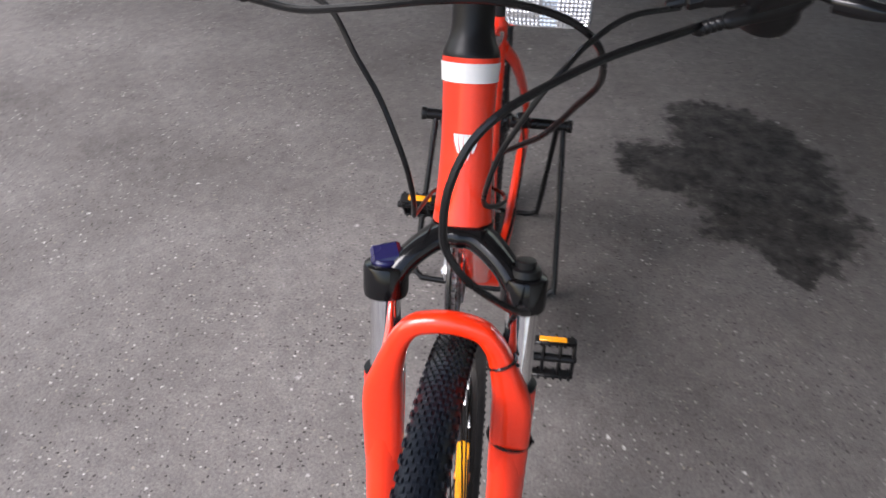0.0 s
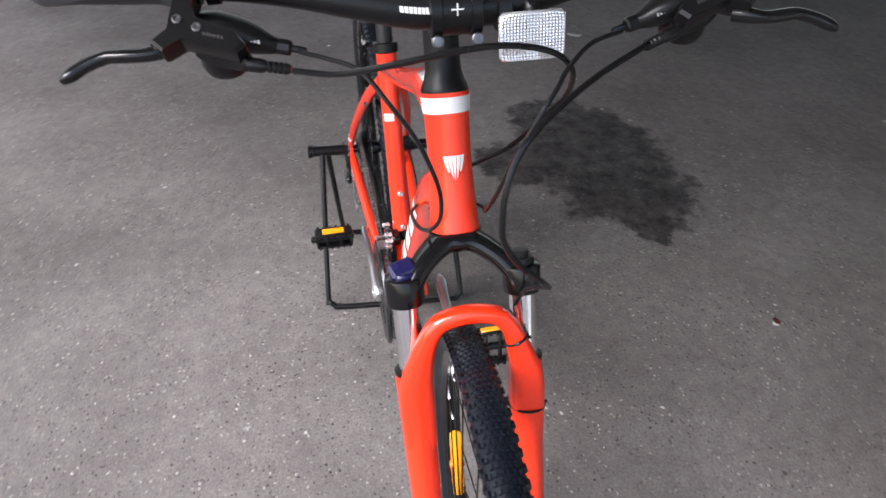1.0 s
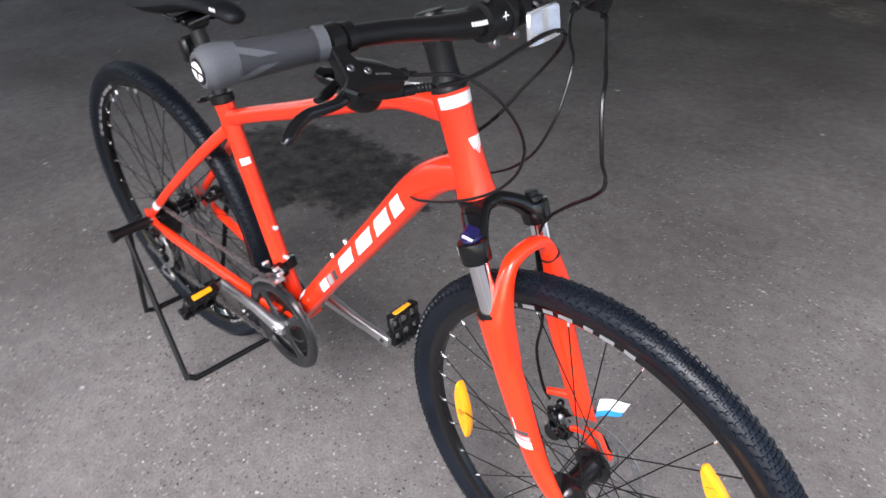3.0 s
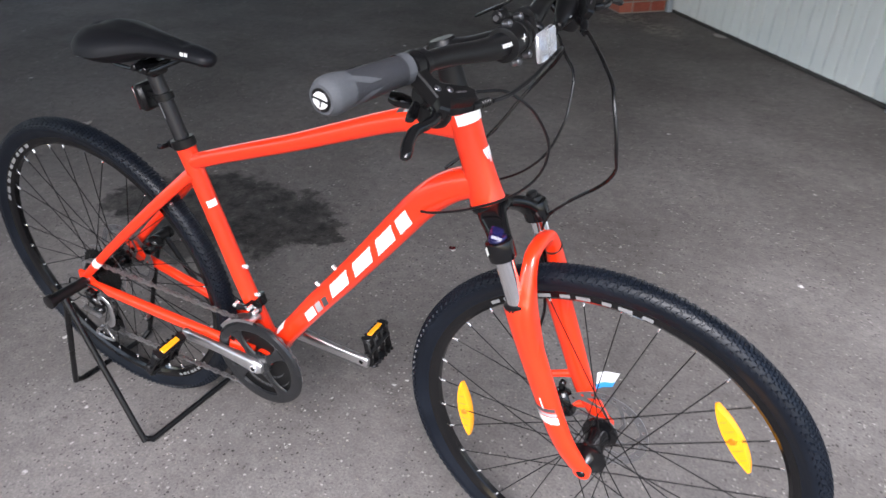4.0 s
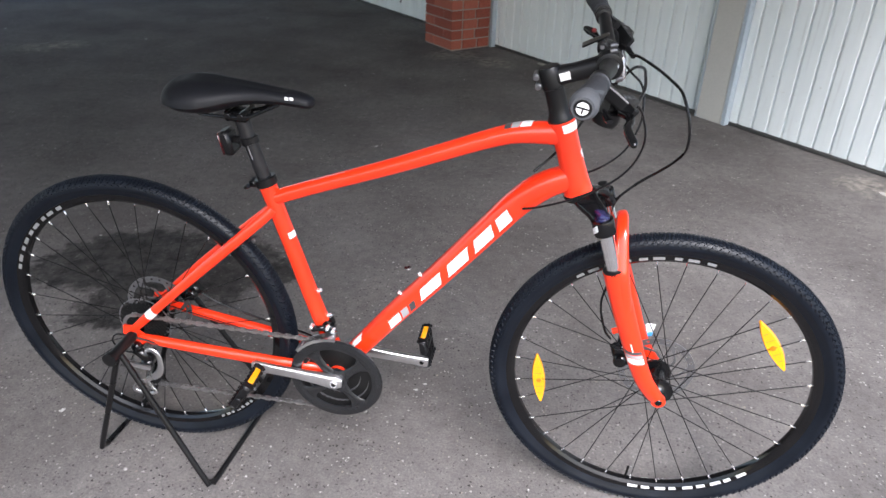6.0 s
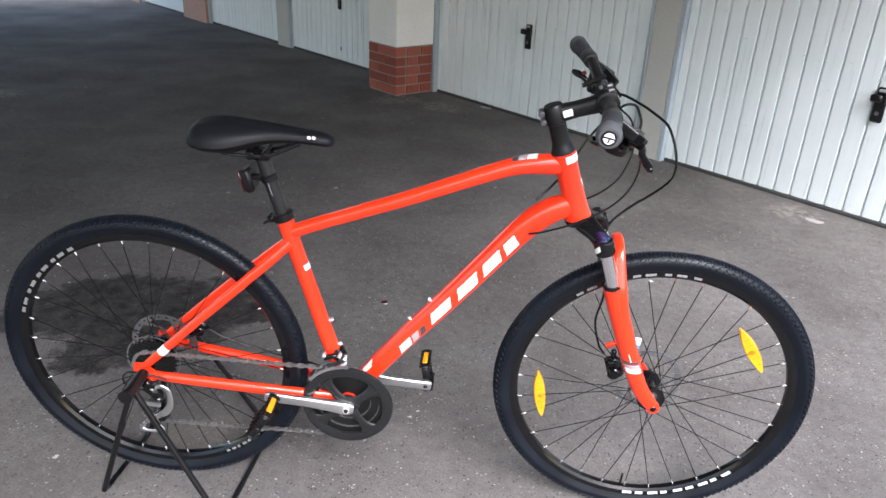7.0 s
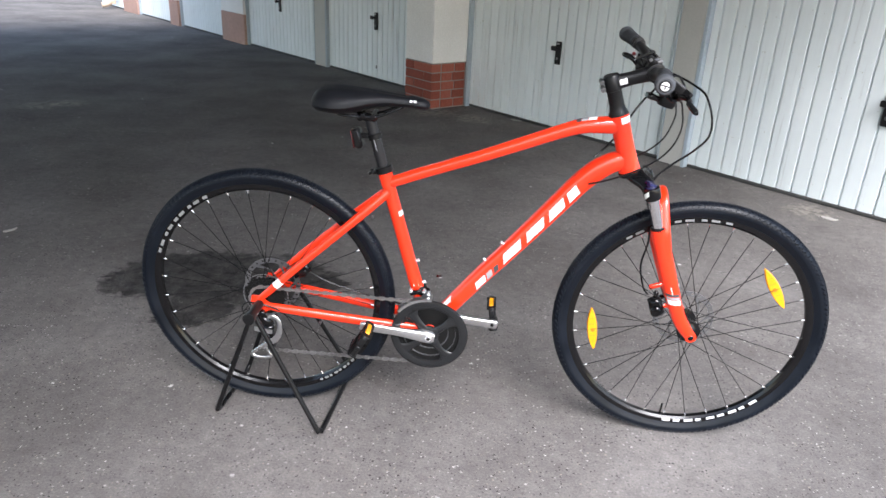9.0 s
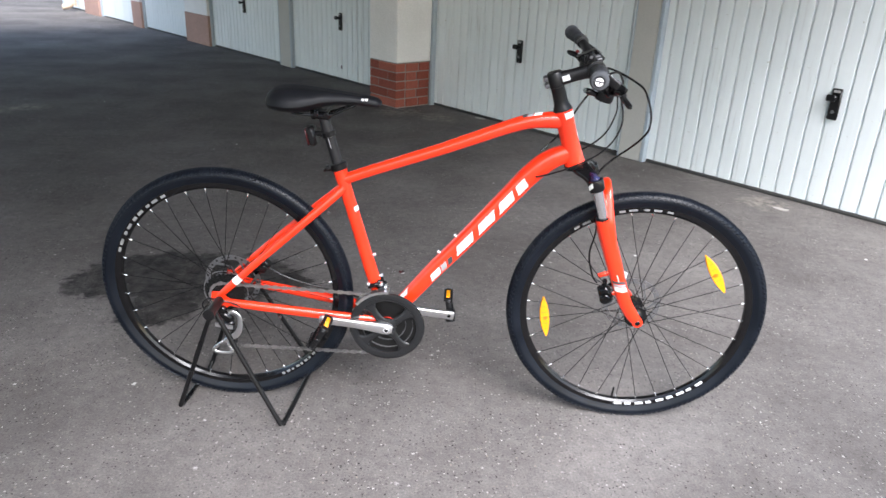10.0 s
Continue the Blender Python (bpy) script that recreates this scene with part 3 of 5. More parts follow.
patch(g, [(0.217, -0.045, 0.565), (0.11, -0.059, 0.468), (0.03, -0.066, 0.392), (-0.004, -0.067, 0.360)], [(0.009, 0.011), (0.008, 0.010), (0.008, 0.010), (0.006, 0.008)], 0.525, 0.60, 110, 260)
part("decal", g, white, bike_frame, "white mark on the seatstay")
for z in (0.478, 0.415):
    x = 0.456 - (z - 0.281) * 0.2958 + 0.0165
    g = Geo()
    rod(g, (x - 0.004, 0, z - 0.001), (x + 0.006, 0, z + 0.002), 0.005, 10)
    part("boss_bolt", g, chrome, bike_frame)
for x, z in ((0.612, 0.4785), (0.655, 0.5295)):
    g = Geo()
    rod(g, (x - 0.0175, 0, z + 0.0145), (x - 0.0245, 0, z + 0.0203), 0.0045, 10)
    part("boss_bolt", g, chrome, bike_frame)
for x, z in ((0.300, 0.612), (0.160, 0.300)):
    g = Geo()
    rod(g, (x, -0.040 if z > 0.5 else -0.058, z), (x, -0.046 if z > 0.5 else -0.070, z), 0.004, 8)
    part("boss_bolt", g, steel, bike_frame)
g = Geo()
lathe(g, [(0.0205, -0.003), (0.0225, -0.001), (0.0225, 0.013), (0.0205, 0.015)], (0.3235, 0, 0.722), (-0.262, 0, 0.965), 24)
collar = part("seat_collar", g, black_paint, bicycle, "black seat clamp with a quick-release lever")
g = Geo()
block(g, (0.297, 0.0, 0.722), (0.016, 0.026, 0.014), 0.003)
tube(g, [(0.293, -0.016, 0.722), (0.291, -0.030, 0.724), (0.300, -0.036, 0.731)], [0.005, 0.0045, 0.004], 8)
part("lever", g, black_paint, collar)

# saddle and post
g = Geo()
POST_A, POST_B = Vector((0.322, 0, 0.725)), Vector((0.286, 0, 0.857))
rod(g, POST_A, POST_B, 0.0142, 20)
post = part("seat_post", g, post_alloy, bicycle, "satin black seat post")
g = Geo()
patch(g, [tuple(POST_A), tuple((POST_A + POST_B) / 2), tuple(POST_B)], 0.0142, 0.40, 0.66, 172, 179)
part("decal", g, grey_decal, post)
g = Geo()
block(g, (0.284, 0, 0.862), (0.046, 0.040, 0.020), 0.006, turn("Y", 4))
block(g, (0.262, 0, 0.860), (0.014, 0.020, 0.022), 0.004)
rod(g, (0.272, -0.030, 0.868), (0.272, 0.030, 0.868), 0.006, 10)
rod(g, (0.298, -0.030, 0.868), (0.298, 0.030, 0.868), 0.006, 10)
part("rail_clamp", g, black_gloss, post, "bolted rail clamp")


def saddle_shell():
    rows = [(0.148, 0.030, 0.906, 0.026), (0.155, 0.047, 0.917, 0.044), (0.170, 0.062, 0.926, 0.056), (0.196, 0.073, 0.931, 0.064), (0.228, 0.071, 0.931, 0.064), (0.258, 0.058, 0.929, 0.056), (0.290, 0.043, 0.927, 0.044), (0.325, 0.032, 0.924, 0.036), (0.362, 0.0255, 0.920, 0.031), (0.396, 0.0225, 0.916, 0.029), (0.418, 0.020, 0.911, 0.026), (0.429, 0.014, 0.906, 0.019), (0.434, 0.005, 0.901, 0.008)]
    line = smooth_path(rows, 4)
    g, seg = Geo(), 28
    verts = []
    for x, w, zt, th in line:
        for k in range(seg):
            a = 2 * math.pi * k / seg
            c, s = math.cos(a), math.sin(a)
            y = w * math.copysign(abs(c) ** 0.85, c)
            up = math.copysign(abs(s) ** (0.75 if s > 0 else 0.9), s)
            z = zt - th * 0.5 + th * 0.5 * up - (0.10 * w if s > 0 else -0.10 * th) * (y / max(w, 1e-4)) ** 2
            z -= 0.004 * math.exp(-(y / 0.012) ** 2) * (1 if s > 0 and 0.17 < x < 0.38 else 0)
            verts.append((x, y, z))
    n = len(line)
    g.add(verts, [(i * seg + j, i * seg + (j + 1) % seg, (i + 1) * seg + (j + 1) % seg, (i + 1) * seg + j) for i in range(n - 1) for j in range(seg)] + [tuple(range(seg)), tuple((n - 1) * seg + j for j in range(seg))])
    return g


saddle = part("saddle", saddle_shell(), vinyl, bicycle, "black padded vinyl saddle", sharp=60)
for s in (-1, 1):
    g = Geo()
    tube(g, [(0.196, s * 0.026, 0.884), (0.214, s * 0.023, 0.868), (0.250, s * 0.022, 0.864), (0.305, s * 0.022, 0.866), (0.338, s * 0.018, 0.878), (0.370, s * 0.011, 0.892)], 0.0035, 8)
    part("rail", g, black_gloss, saddle, "dark steel saddle rail")
g = Geo()
for dx in (0.0, 0.009):
    g.add([(0.386 + dx, -0.0243, 0.906), (0.393 + dx, -0.0241, 0.905), (0.394 + dx, -0.0236, 0.911), (0.387 + dx, -0.0238, 0.912)], [(0, 1, 2, 3)])
part("maker_mark", g, white, saddle)
# rear lamp
g = Geo()
block(g, (0.256, 0.0, 0.806), (0.022, 0.040, 0.050), 0.006, turn("Y", -12))
lamp = part("rear_lamp", g, black_plastic, bicycle, "small black rear lamp with a red lens")
g = Geo()
block(g, (0.2445, 0.0, 0.8035), (0.004, 0.034, 0.044), 0.004, turn("Y", -12))
part("lens", g, red_refl, lamp)
g = Geo()
block(g, (0.278, 0, 0.812), (0.030, 0.014, 0.014), 0.003)
lathe(g, [(0.0145, -0.007), (0.018, -0.006), (0.018, 0.006), (0.0145, 0.007)], (0.2985, 0, 0.812), (-0.262, 0, 0.965), 20)
part("bracket", g, black_plastic, lamp)


# ---- wheels ----
def gear(g, r, teeth, y0, y1, hole, depth=0.004):
    """A toothed ring in the x-z plane."""
    n = teeth * 4
    outer = [(r - (depth if k % 4 in (2, 3) else 0)) for k in range(n)]
    verts = []
    for y in (y0, y1):
        for k in range(n):
            a = 2 * math.pi * k / n
            verts.append((outer[k] * math.cos(a), y, outer[k] * math.sin(a)))
        for k in range(n):
            a = 2 * math.pi * k / n
            verts.append((hole * math.cos(a), y, hole * math.sin(a)))
    faces = []
    for k in range(n):
        q = (k + 1) % n
        faces += [(k, q, n + q, n + k), (2 * n + k, 3 * n + k, 3 * n + q, 2 * n + q), (k, 2 * n + k, 2 * n + q, q), (n + k, n + q, 3 * n + q, 3 * n + k)]
    return g.add(verts, faces)


def ring_mesh(g, r0, r1, y0, y1, seg=48, a0=0.0, a1=360.0):
    """A flat ring or part of one in the x-z plane."""
    whole = a1 - a0 >= 359.9
    n = seg if whole else seg + 1
    verts = []
    for r, y in ((r0, y0), (r1, y0), (r1, y1), (r0, y1)):
        for k in range(n):
            a = radians(a0 + (a1 - a0) * k / seg)
            verts.append((r * math.cos(a), y, r * math.sin(a)))
    faces = []
    for e in range(4):
        for k in range(seg):
            q = (k + 1) % n
            faces.append((e * n + k, e * n + q, ((e + 1) % 4) * n + q, ((e + 1) % 4) * n + k))
    if not whole:
        faces += [(0, n, 2 * n, 3 * n), (n - 1, 4 * n - 1, 3 * n - 1, 2 * n - 1)]
    return g.add(verts, faces)


def tyre_mesh():
    g = Geo()
    prof = []
    rc, rs, hw = WHEEL_R - 0.0195, 0.0180, 0.0195
    for k in range(20):
        a = radians(-128 + 256 * k / 19)
        prof.append((rc + rs * math.cos(a), hw * math.sin(a)))
    lathe(g, [(0.3125, -0.0105)] + prof + [(0.3125, 0.0105)], seg=128, closed=True)
    return g.mesh("tyre", rubber, 60)


def tread_mesh():
    """Small pyramid blocks in staggered rows, with slanted shoulder blocks."""
    g = Geo()
    rc, rs, hw = WHEEL_R - 0.0195, 0.0180, 0.0195
    rows = 288

    def knob(th, sec, dth, dsec, high, skew):
        vs = []
        for lift, k in ((-0.0006, 1.0), (high, 0.62)):
            for su, sv in ((-1, -1), (1, -1), (1, 1), (-1, 1)):
                t = th + k * su * dth + skew * sv * k
                q = radians(sec + k * sv * dsec)
                r = rc + (rs + lift) * math.cos(q)
                vs.append((r * math.cos(t), (hw + lift) * math.sin(q), r * math.sin(t)))
        g.add(vs, [(4, 5, 6, 7), (0, 1, 5, 4), (1, 2, 6, 5), (2, 3, 7, 6), (3, 0, 4, 7)])

    for i in range(rows):
        th = 2 * math.pi * i / rows
        secs = (-34, -17, 0, 17, 34) if i % 2 else (-42.5, -25.5, -8.5, 8.5, 25.5, 42.5)
        for sec in secs:
            knob(th, sec, 0.0084, 6.6, 0.0016, 0.0)
        if i % 2 == 0:
            for s in (-1, 1):
                knob(th + 0.008, s * 57, 0.0105, 7.0, 0.0026, 0.004 * s)
        else:
            for s in (-1, 1):
                knob(th + 0.003, s * 73, 0.0095, 5.5, 0.0022, -0.005 * s)
    return g.mesh("tread", rubber, 20)


TYRE, TREAD = tyre_mesh(), tread_mesh()


# darker grey for rim marks flagged small, paler grey for the rest
rim_mark_dim = grain("rim_print_dim", (0.20, 0.20, 0.20), 0.4, scale=200, amount=0.1)
rim_mark = grain("rim_print", (0.62, 0.62, 0.62), 0.4, scale=200, amount=0.08)


def rim_geo():
    g = Geo()
    lathe(g, [(0.2985, -0.0065), (0.2975, 0.0), (0.2985, 0.0065), (0.305, 0.0115), (0.3175, 0.0120), (0.319, 0.0108), (0.313, 0.0095), (0.313, -0.0095), (0.319, -0.0108), (0.3175, -0.0120), (0.305, -0.0115)], seg=128, closed=True)
    return g


spoke_black = grain("spoke_black", (0.006, 0.006, 0.006), 0.55, spec=0.15, scale=200, amount=0.2)
# darker copy of rotor_steel for the rear disc
dark_rotor = grain("dark_rotor_steel", (0.24, 0.24, 0.25), 0.42, metal=0.85, scale=200, amount=0.1)
dark_sprocket = grain("dark_sprocket", (0.014, 0.014, 0.014), 0.38, metal=0.4, spec=0.3, scale=300, amount=0.3)
NIPPLE = Geo()
lathe(NIPPLE, [(0.0014, 0), (0.0019, 0.001), (0.0019, 0.009), (0.0015, 0.010)], (0, 0, 0), (0, 0, 1), 8)
NIPPLE = NIPPLE.mesh("nipple", chrome, 40)


def wheel(name, label, m, hub_r, flange, marks, phase):
    """A black 32-spoke wheel; marks: arcs (from, to, count, height) of white blocks on the rim."""
    w = part(name, rim_geo(), black_gloss, bicycle, label, m, 35)
    part("tyre", TYRE, None, w, "black rubber tyre")
    tr = part("tread", TREAD, None, w, "small pyramid tread blocks")
    tagged(tr, kind="stuff")
    # spokes
    length, mesh = None, None
    for k in range(32):
        th = 2 * math.pi * (k + phase) / 32
        s = 1 if k % 2 else -1
        off = radians(62) * (1 if (k // 2) % 2 else -1)
        a = Vector((hub_r * math.cos(th + off), s * flange, hub_r * math.sin(th + off)))
        b = Vector((0.2975 * math.cos(th), s * 0.002, 0.2975 * math.sin(th)))
        d = b - a
        if mesh is None:
            length = d.length
            sg = Geo()
            lathe(sg, [(0.0010, 0), (0.0010, length)], (0, 0, 0), (0, 0, 1), 6)
            mesh = sg.mesh("spoke", spoke_black, 60)
        q = d.to_track_quat("Z", "Y").to_matrix().to_4x4()
        part("spoke", mesh, None, w, m=Matrix.Translation(a) @ q)
        part("nipple", NIPPLE, None, w, m=Matrix.Translation(b - d.normalized() * 0.009) @ q)
    for a0, a1, count, high, small in marks:
        for s in (-1, 1):
            step = (a1 - a0) / count
            for k in range(count):
                g = Geo()
                c = a0 + (k + 0.10) * step
                ring_mesh(g, 0.3085 - high / 2, 0.3085 + high / 2, s * 0.0119, s * 0.0126, 5, c, c + step * ((0.52, 0.66, 0.44, 0.70)[k % 4] if small else (0.72, 0.60, 0.76, 0.50)[k % 4]))
                part("letter_block", g, rim_mark_dim if small else rim_mark, w)
    return w


def hub(w, wide, r, flange, fr):
    g = Geo()
    lathe(g, [(0.006, -wide), (0.009, -wide + 0.002), (0.011, -flange - 0.012), (r, -flange - 0.004), (fr, -flange - 0.003), (fr, -flange + 0.002), (r, -flange + 0.005), (r * 0.85, 0), (r, flange - 0.005), (fr, flange - 0.002), (fr, flange + 0.003), (r, flange + 0.004), (0.011, flange + 0.012), (0.009, wide - 0.002), (0.006, wide)], seg=24)
    return part("hub", g, black_gloss, w, "black hub")


def rotor(w, y, mat):
    """A drilled brake disc: outer ring and inner ring joined by six slanted arms, one sheet with holes."""
    g = Geo()
    n, h = 72, 0.0009
    radii = (0.016, 0.024, 0.045, 0.066, 0.070, 0.076, 0.080)
    vs, fs = [], []
    for yy in (y - h, y + h):
        for q, r in enumerate(radii):
            for k in range(n):
                a = 2 * math.pi * k / n + 1.1 * max(0.0, min(1.0, (r - 0.024) / 0.042))
                vs.append((r * math.cos(a), yy, r * math.sin(a)))
    m = len(radii)

    def solid(q, k):
        if q in (1, 2):
            return k % 12 < 2
        if q == 4:
            return k % 3 != 0
        return True

    idx = lambda side, q, k: side * m * n + q * n + k % n
    for q in range(m - 1):
        for k in range(n):
            if not solid(q, k):
                continue
            fs.append((idx(0, q, k), idx(0, q, k + 1), idx(0, q + 1, k + 1), idx(0, q + 1, k)))
            fs.append((idx(1, q, k), idx(1, q + 1, k), idx(1, q + 1, k + 1), idx(1, q, k + 1)))
            if q == 0 or not solid(q - 1, k):
                fs.append((idx(0, q, k), idx(1, q, k), idx(1, q, k + 1), idx(0, q, k + 1)))
            if q == m - 2 or not solid(q + 1, k):
                fs.append((idx(0, q + 1, k), idx(0, q + 1, k + 1), idx(1, q + 1, k + 1), idx(1, q + 1, k)))
            if not solid(q, k - 1):
                fs.append((idx(0, q, k), idx(0, q + 1, k), idx(1, q + 1, k), idx(1, q, k)))
            if not solid(q, k + 1):
                fs.append((idx(0, q, k + 1), idx(1, q, k + 1), idx(1, q + 1, k + 1), idx(0, q + 1, k + 1)))
    g.add(vs, fs)
    return part("brake_rotor", g, mat, w, "steel brake rotor", sharp=20)


rear = wheel("rear_wheel", "black spoked rear wheel with white rim marks", Matrix.Translation((0, 0, 0.3515)), 0.024, 0.028, ((117, 163, 9, 0.0075, 1), (-63, -38, 8, 0.0065, 1)), 0.63)
hub(rear, 0.066, 0.017, 0.028, 0.026)
rotor(rear, 0.044, dark_rotor)
cassette = Geo()
for k, r in enumerate((0.057, 0.052, 0.047, 0.042, 0.037, 0.032, 0.028, 0.024)):
    gear(cassette, r, int(r * 500), -0.026 - k * 0.0037, -0.0275 - k * 0.0037, 0.016)
part("cassette", cassette, dark_sprocket, rear, "dark steel cassette of eight sprockets", sharp=20)
g = Geo()
ring_mesh(g, 0.0605, 0.0630, -0.0225, -0.0215, 48)
part("spoke_guard", g, rotor_steel, rear, "clear plastic spoke guard")

FRONT = STEERED @ Matrix.Translation(on_axis(0.611, 0.069))
front = wheel("front_wheel", "black spoked front wheel with amber reflectors", FRONT, 0.029, 0.030, ((-93, -42, 9, 0.0080, 0), (79, 131, 9, 0.0055, 1)), 0.86)
hub(front, 0.050, 0.021, 0.030, 0.031)
rotor(front, 0.042, rotor_steel)


amber_dark = grain("amber_plastic", (0.60, 0.15, 0.003), 0.3, scale=500, amount=0.15)


def spoke_reflector(w, angle, radius):
    """A long amber lens clipped between two spokes, tapered at both ends."""
    c = Vector((radius * math.cos(radians(angle)), 0, radius * math.sin(radians(angle))))
    m = Matrix.Translation(c) @ Matrix.Rotation(radians(-angle), 4, "Y")
    g = Geo()
    out = []
    for k in range(25):
        t = -1 + 2 * k / 24
        out.append((0.0132 * (1 - abs(t) ** 2.2) + 0.0020, 0.064 * t))
    loop = [(x, z) for x, z in out] + [(-x * 0.85, z) for x, z in reversed(out)]
    n = len(loop)
    verts = [(x, -0.002, z) for x, z in loop] + [(x * 0.82, -0.008, z * 0.95) for x, z in loop] + [(x, 0.002, z) for x, z in loop] + [(x * 0.82, 0.008, z * 0.95) for x, z in loop]
    faces = []
    for i in range(n):
        q = (i + 1) % n
        faces += [(i, q, n + q, n + i), (2 * n + i, 3 * n + i, 3 * n + q, 2 * n + q), (i, 2 * n + i, 2 * n + q, q)]
    faces += [tuple(range(n, 2 * n)), tuple(range(4 * n - 1, 3 * n - 1, -1))]
    g.add(verts, faces)
    ref = part("reflector", g, amber, w, "amber spoke reflector", m, 30)
    g = Geo()
    lathe(g, [(0.0050, -0.0105), (0.0058, -0.0095), (0.0058, 0.0095), (0.0050, 0.0105)], (0, 0, 0), (0, 1, 0), 14)
    part("clip", g, amber_dark, ref)
    for z in (-0.036, -0.018, 0.018, 0.036):
        g = Geo()
        block(g, (0.001, 0, z), (0.022 * (1 - abs(z) / 0.07), 0.0170, 0.0012), 0.0)
        part("rib", g, amber_dark, ref)


spoke_reflector(front, 33.6, 0.238)
spoke_reflector(front, 189.1, 0.246)
g = Geo()
rod(g, (-0.02, 0.0, -0.2965), (-0.018, 0.0, -0.262), 0.003, 8)
part("valve", g, black_gloss, front)

# ---- fork (turns with the steering) ----
FWD = Vector((-AX.z, 0, AX.x))


def at(d, f, y):
    return tuple(on_axis(d, f, y))


g = Geo()
CROWN = [at(0.206, 0.039, -0.061), at(0.194, 0.038, -0.056), at(0.174, 0.029, -0.041), at(0.159, 0.014, -0.019), at(0.155, 0.010, 0.0), at(0.159, 0.014, 0.019), at(0.174, 0.029, 0.041), at(0.194, 0.038, 0.056), at(0.206, 0.039, 0.061)]
tube(g, CROWN, [(0.018, 0.012), (0.018, 0.012), (0.018, 0.011), (0.022, 0.0115), (0.025, 0.0120), (0.022, 0.0115), (0.018, 0.011), (0.018, 0.012), (0.018, 0.012)], 20, 5, side=tuple(FWD), square=2.5)
for s in (-1, 1):
    a = on_axis(0.179, 0.039, s * 0.061)
    lathe(g, [(0.016, 0), (0.0194, 0.0012), (0.0203, 0.004), (0.0203, 0.026), (0.0195, 0.030), (0.0165, 0.031)], a, AX, 24)
lathe(g, [(0.028, 0.147), (0.0285, 0.150), (0.026, 0.158)], HT, AX, 28)
fork = part("fork", g, black_gloss, bicycle, "suspension fork with black crown and red lower legs", STEERED)
for s in (-1, 1):
    g = Geo()
    rod(g, on_axis(0.200, 0.039, s * 0.061), on_axis(0.300, 0.039, s * 0.061), 0.0140, 24)
    part("stanchion", g, stanchion_chrome, fork, "chrome stanchion tube")
g = Geo()
LEG = [(0.288, 0.039), (0.33, 0.0395), (0.40, 0.041), (0.46, 0.043), (0.51, 0.045), (0.555, 0.050), (0.592, 0.0605), (0.612, 0.069)]
LEG_R = [(0.0195, 0.0205), (0.0195, 0.021), (0.018, 0.0205), (0.017, 0.0195), (0.016, 0.0185), (0.014, 0.0175), (0.011, 0.0165), (0.008, 0.0135)]
for s in (-1, 1):
    tube(g, [at(d, f, s * (0.061 - 0.004 * k / 7)) for k, (d, f) in enumerate(LEG)], LEG_R, 20, 6)
    c = on_axis(0.613, 0.069, s * 0.0575)
    lathe(g, [(0.010, -0.006), (0.0145, -0.005), (0.0145, 0.005), (0.010, 0.006)], c, (0, 1, 0), 20)
ARCH_HALF = [(0.375, 0.042, 0.0597), (0.308, 0.050, 0.0597), (0.278, 0.056, 0.0545), (0.252, 0.061, 0.0470), (0.234, 0.065, 0.0390), (0.2220, 0.067, 0.0265), (0.2165, 0.069, 0.0)]
ARCH = [at(d, f, -y) for d, f, y in ARCH_HALF] + [at(d, f, y) for d, f, y in reversed(ARCH_HALF[:-1])]
ARCH_RH = [(0.016, 0.0185), (0.015, 0.0190), (0.013, 0.0148), (0.012, 0.0112), (0.011, 0.0096), (0.0110, 0.0092), (0.0110, 0.0090)]
ARCH_R = ARCH_RH + ARCH_RH[-2::-1]
tube(g, ARCH, ARCH_R, 24, 6, side=tuple(FWD), square=2.9)
# brake mounts on the left leg
for d in (0.506, 0.572):
    tube(g, [at(d, 0.040, 0.056), at(d - 0.002, 0.016, 0.050), at(d - 0.002, -0.004, 0.046)], [(0.007, 0.009), (0.006, 0.007), (0.006, 0.007)], 10)
lower = part("fork_lower", g, red, fork, "glossy red lower legs and arch", sharp=55)
for s in (-1, 1):
    g = Geo()
    lathe(g, [(0.0145, -0.004), (0.0195, -0.002), (0.0195, 0.004), (0.0145, 0.006)], on_axis(0.287, 0.039, s * 0.061), AX, 22)
    part("wiper_seal", g, black_plastic, fork)
for u0, u1, mat in ((0.452, 0.474, dark_decal), (0.479, 0.499, grey_decal), (0.504, 0.546, white)):
    g = Geo()
    patch(g, [at(d, f, -(0.061 - 0.004 * k / 7)) for k, (d, f) in enumerate(LEG)], LEG_R, u0, u1, 130, 232, slant=-0.035)
    part("decal", g, mat, fork)
g = Geo()
patch(g, [at(d, f, -(0.061 - 0.004 * k / 7)) for k, (d, f) in enumerate(LEG)], LEG_R, 0.40, 0.455, 178, 184)
part("decal", g, tag_white, fork)
g = Geo()
patch(g, [at(0.173, 0.039, -0.061), at(0.19, 0.039, -0.061), at(0.207, 0.039, -0.061)], 0.0205, 0.40, 0.75, 205, 250, slant=0.3)
part("decal", g, tag_white, fork)
g = Geo()
lathe(g, [(0.012, 0.002), (0.0135, 0.0), (0.0140, -0.003), (0.0130, -0.0055), (0.004, -0.006)], on_axis(0.180, 0.039, -0.061), AX, 20)
block(g, on_axis(0.1720, 0.039, -0.061), (0.021, 0.027, 0.010), 0.003, turn("Y", 18) @ turn("Z", 20))
part("lockout_knob", g, blue_knob, fork, "dark blue lockout knob", sharp=30)
g = Geo()
lathe(g, [(0.010, 0), (0.0145, -0.002), (0.0135, -0.008), (0.009, -0.009), (0.009, -0.015), (0.006, -0.0155)], on_axis(0.180, 0.039, 0.061), AX, 16)
part("preload_cap", g, black_plastic, fork)
g = Geo()
rod(g, on_axis(0.613, 0.069, -0.067), on_axis(0.613, 0.069, 0.072), 0.0075, 14)
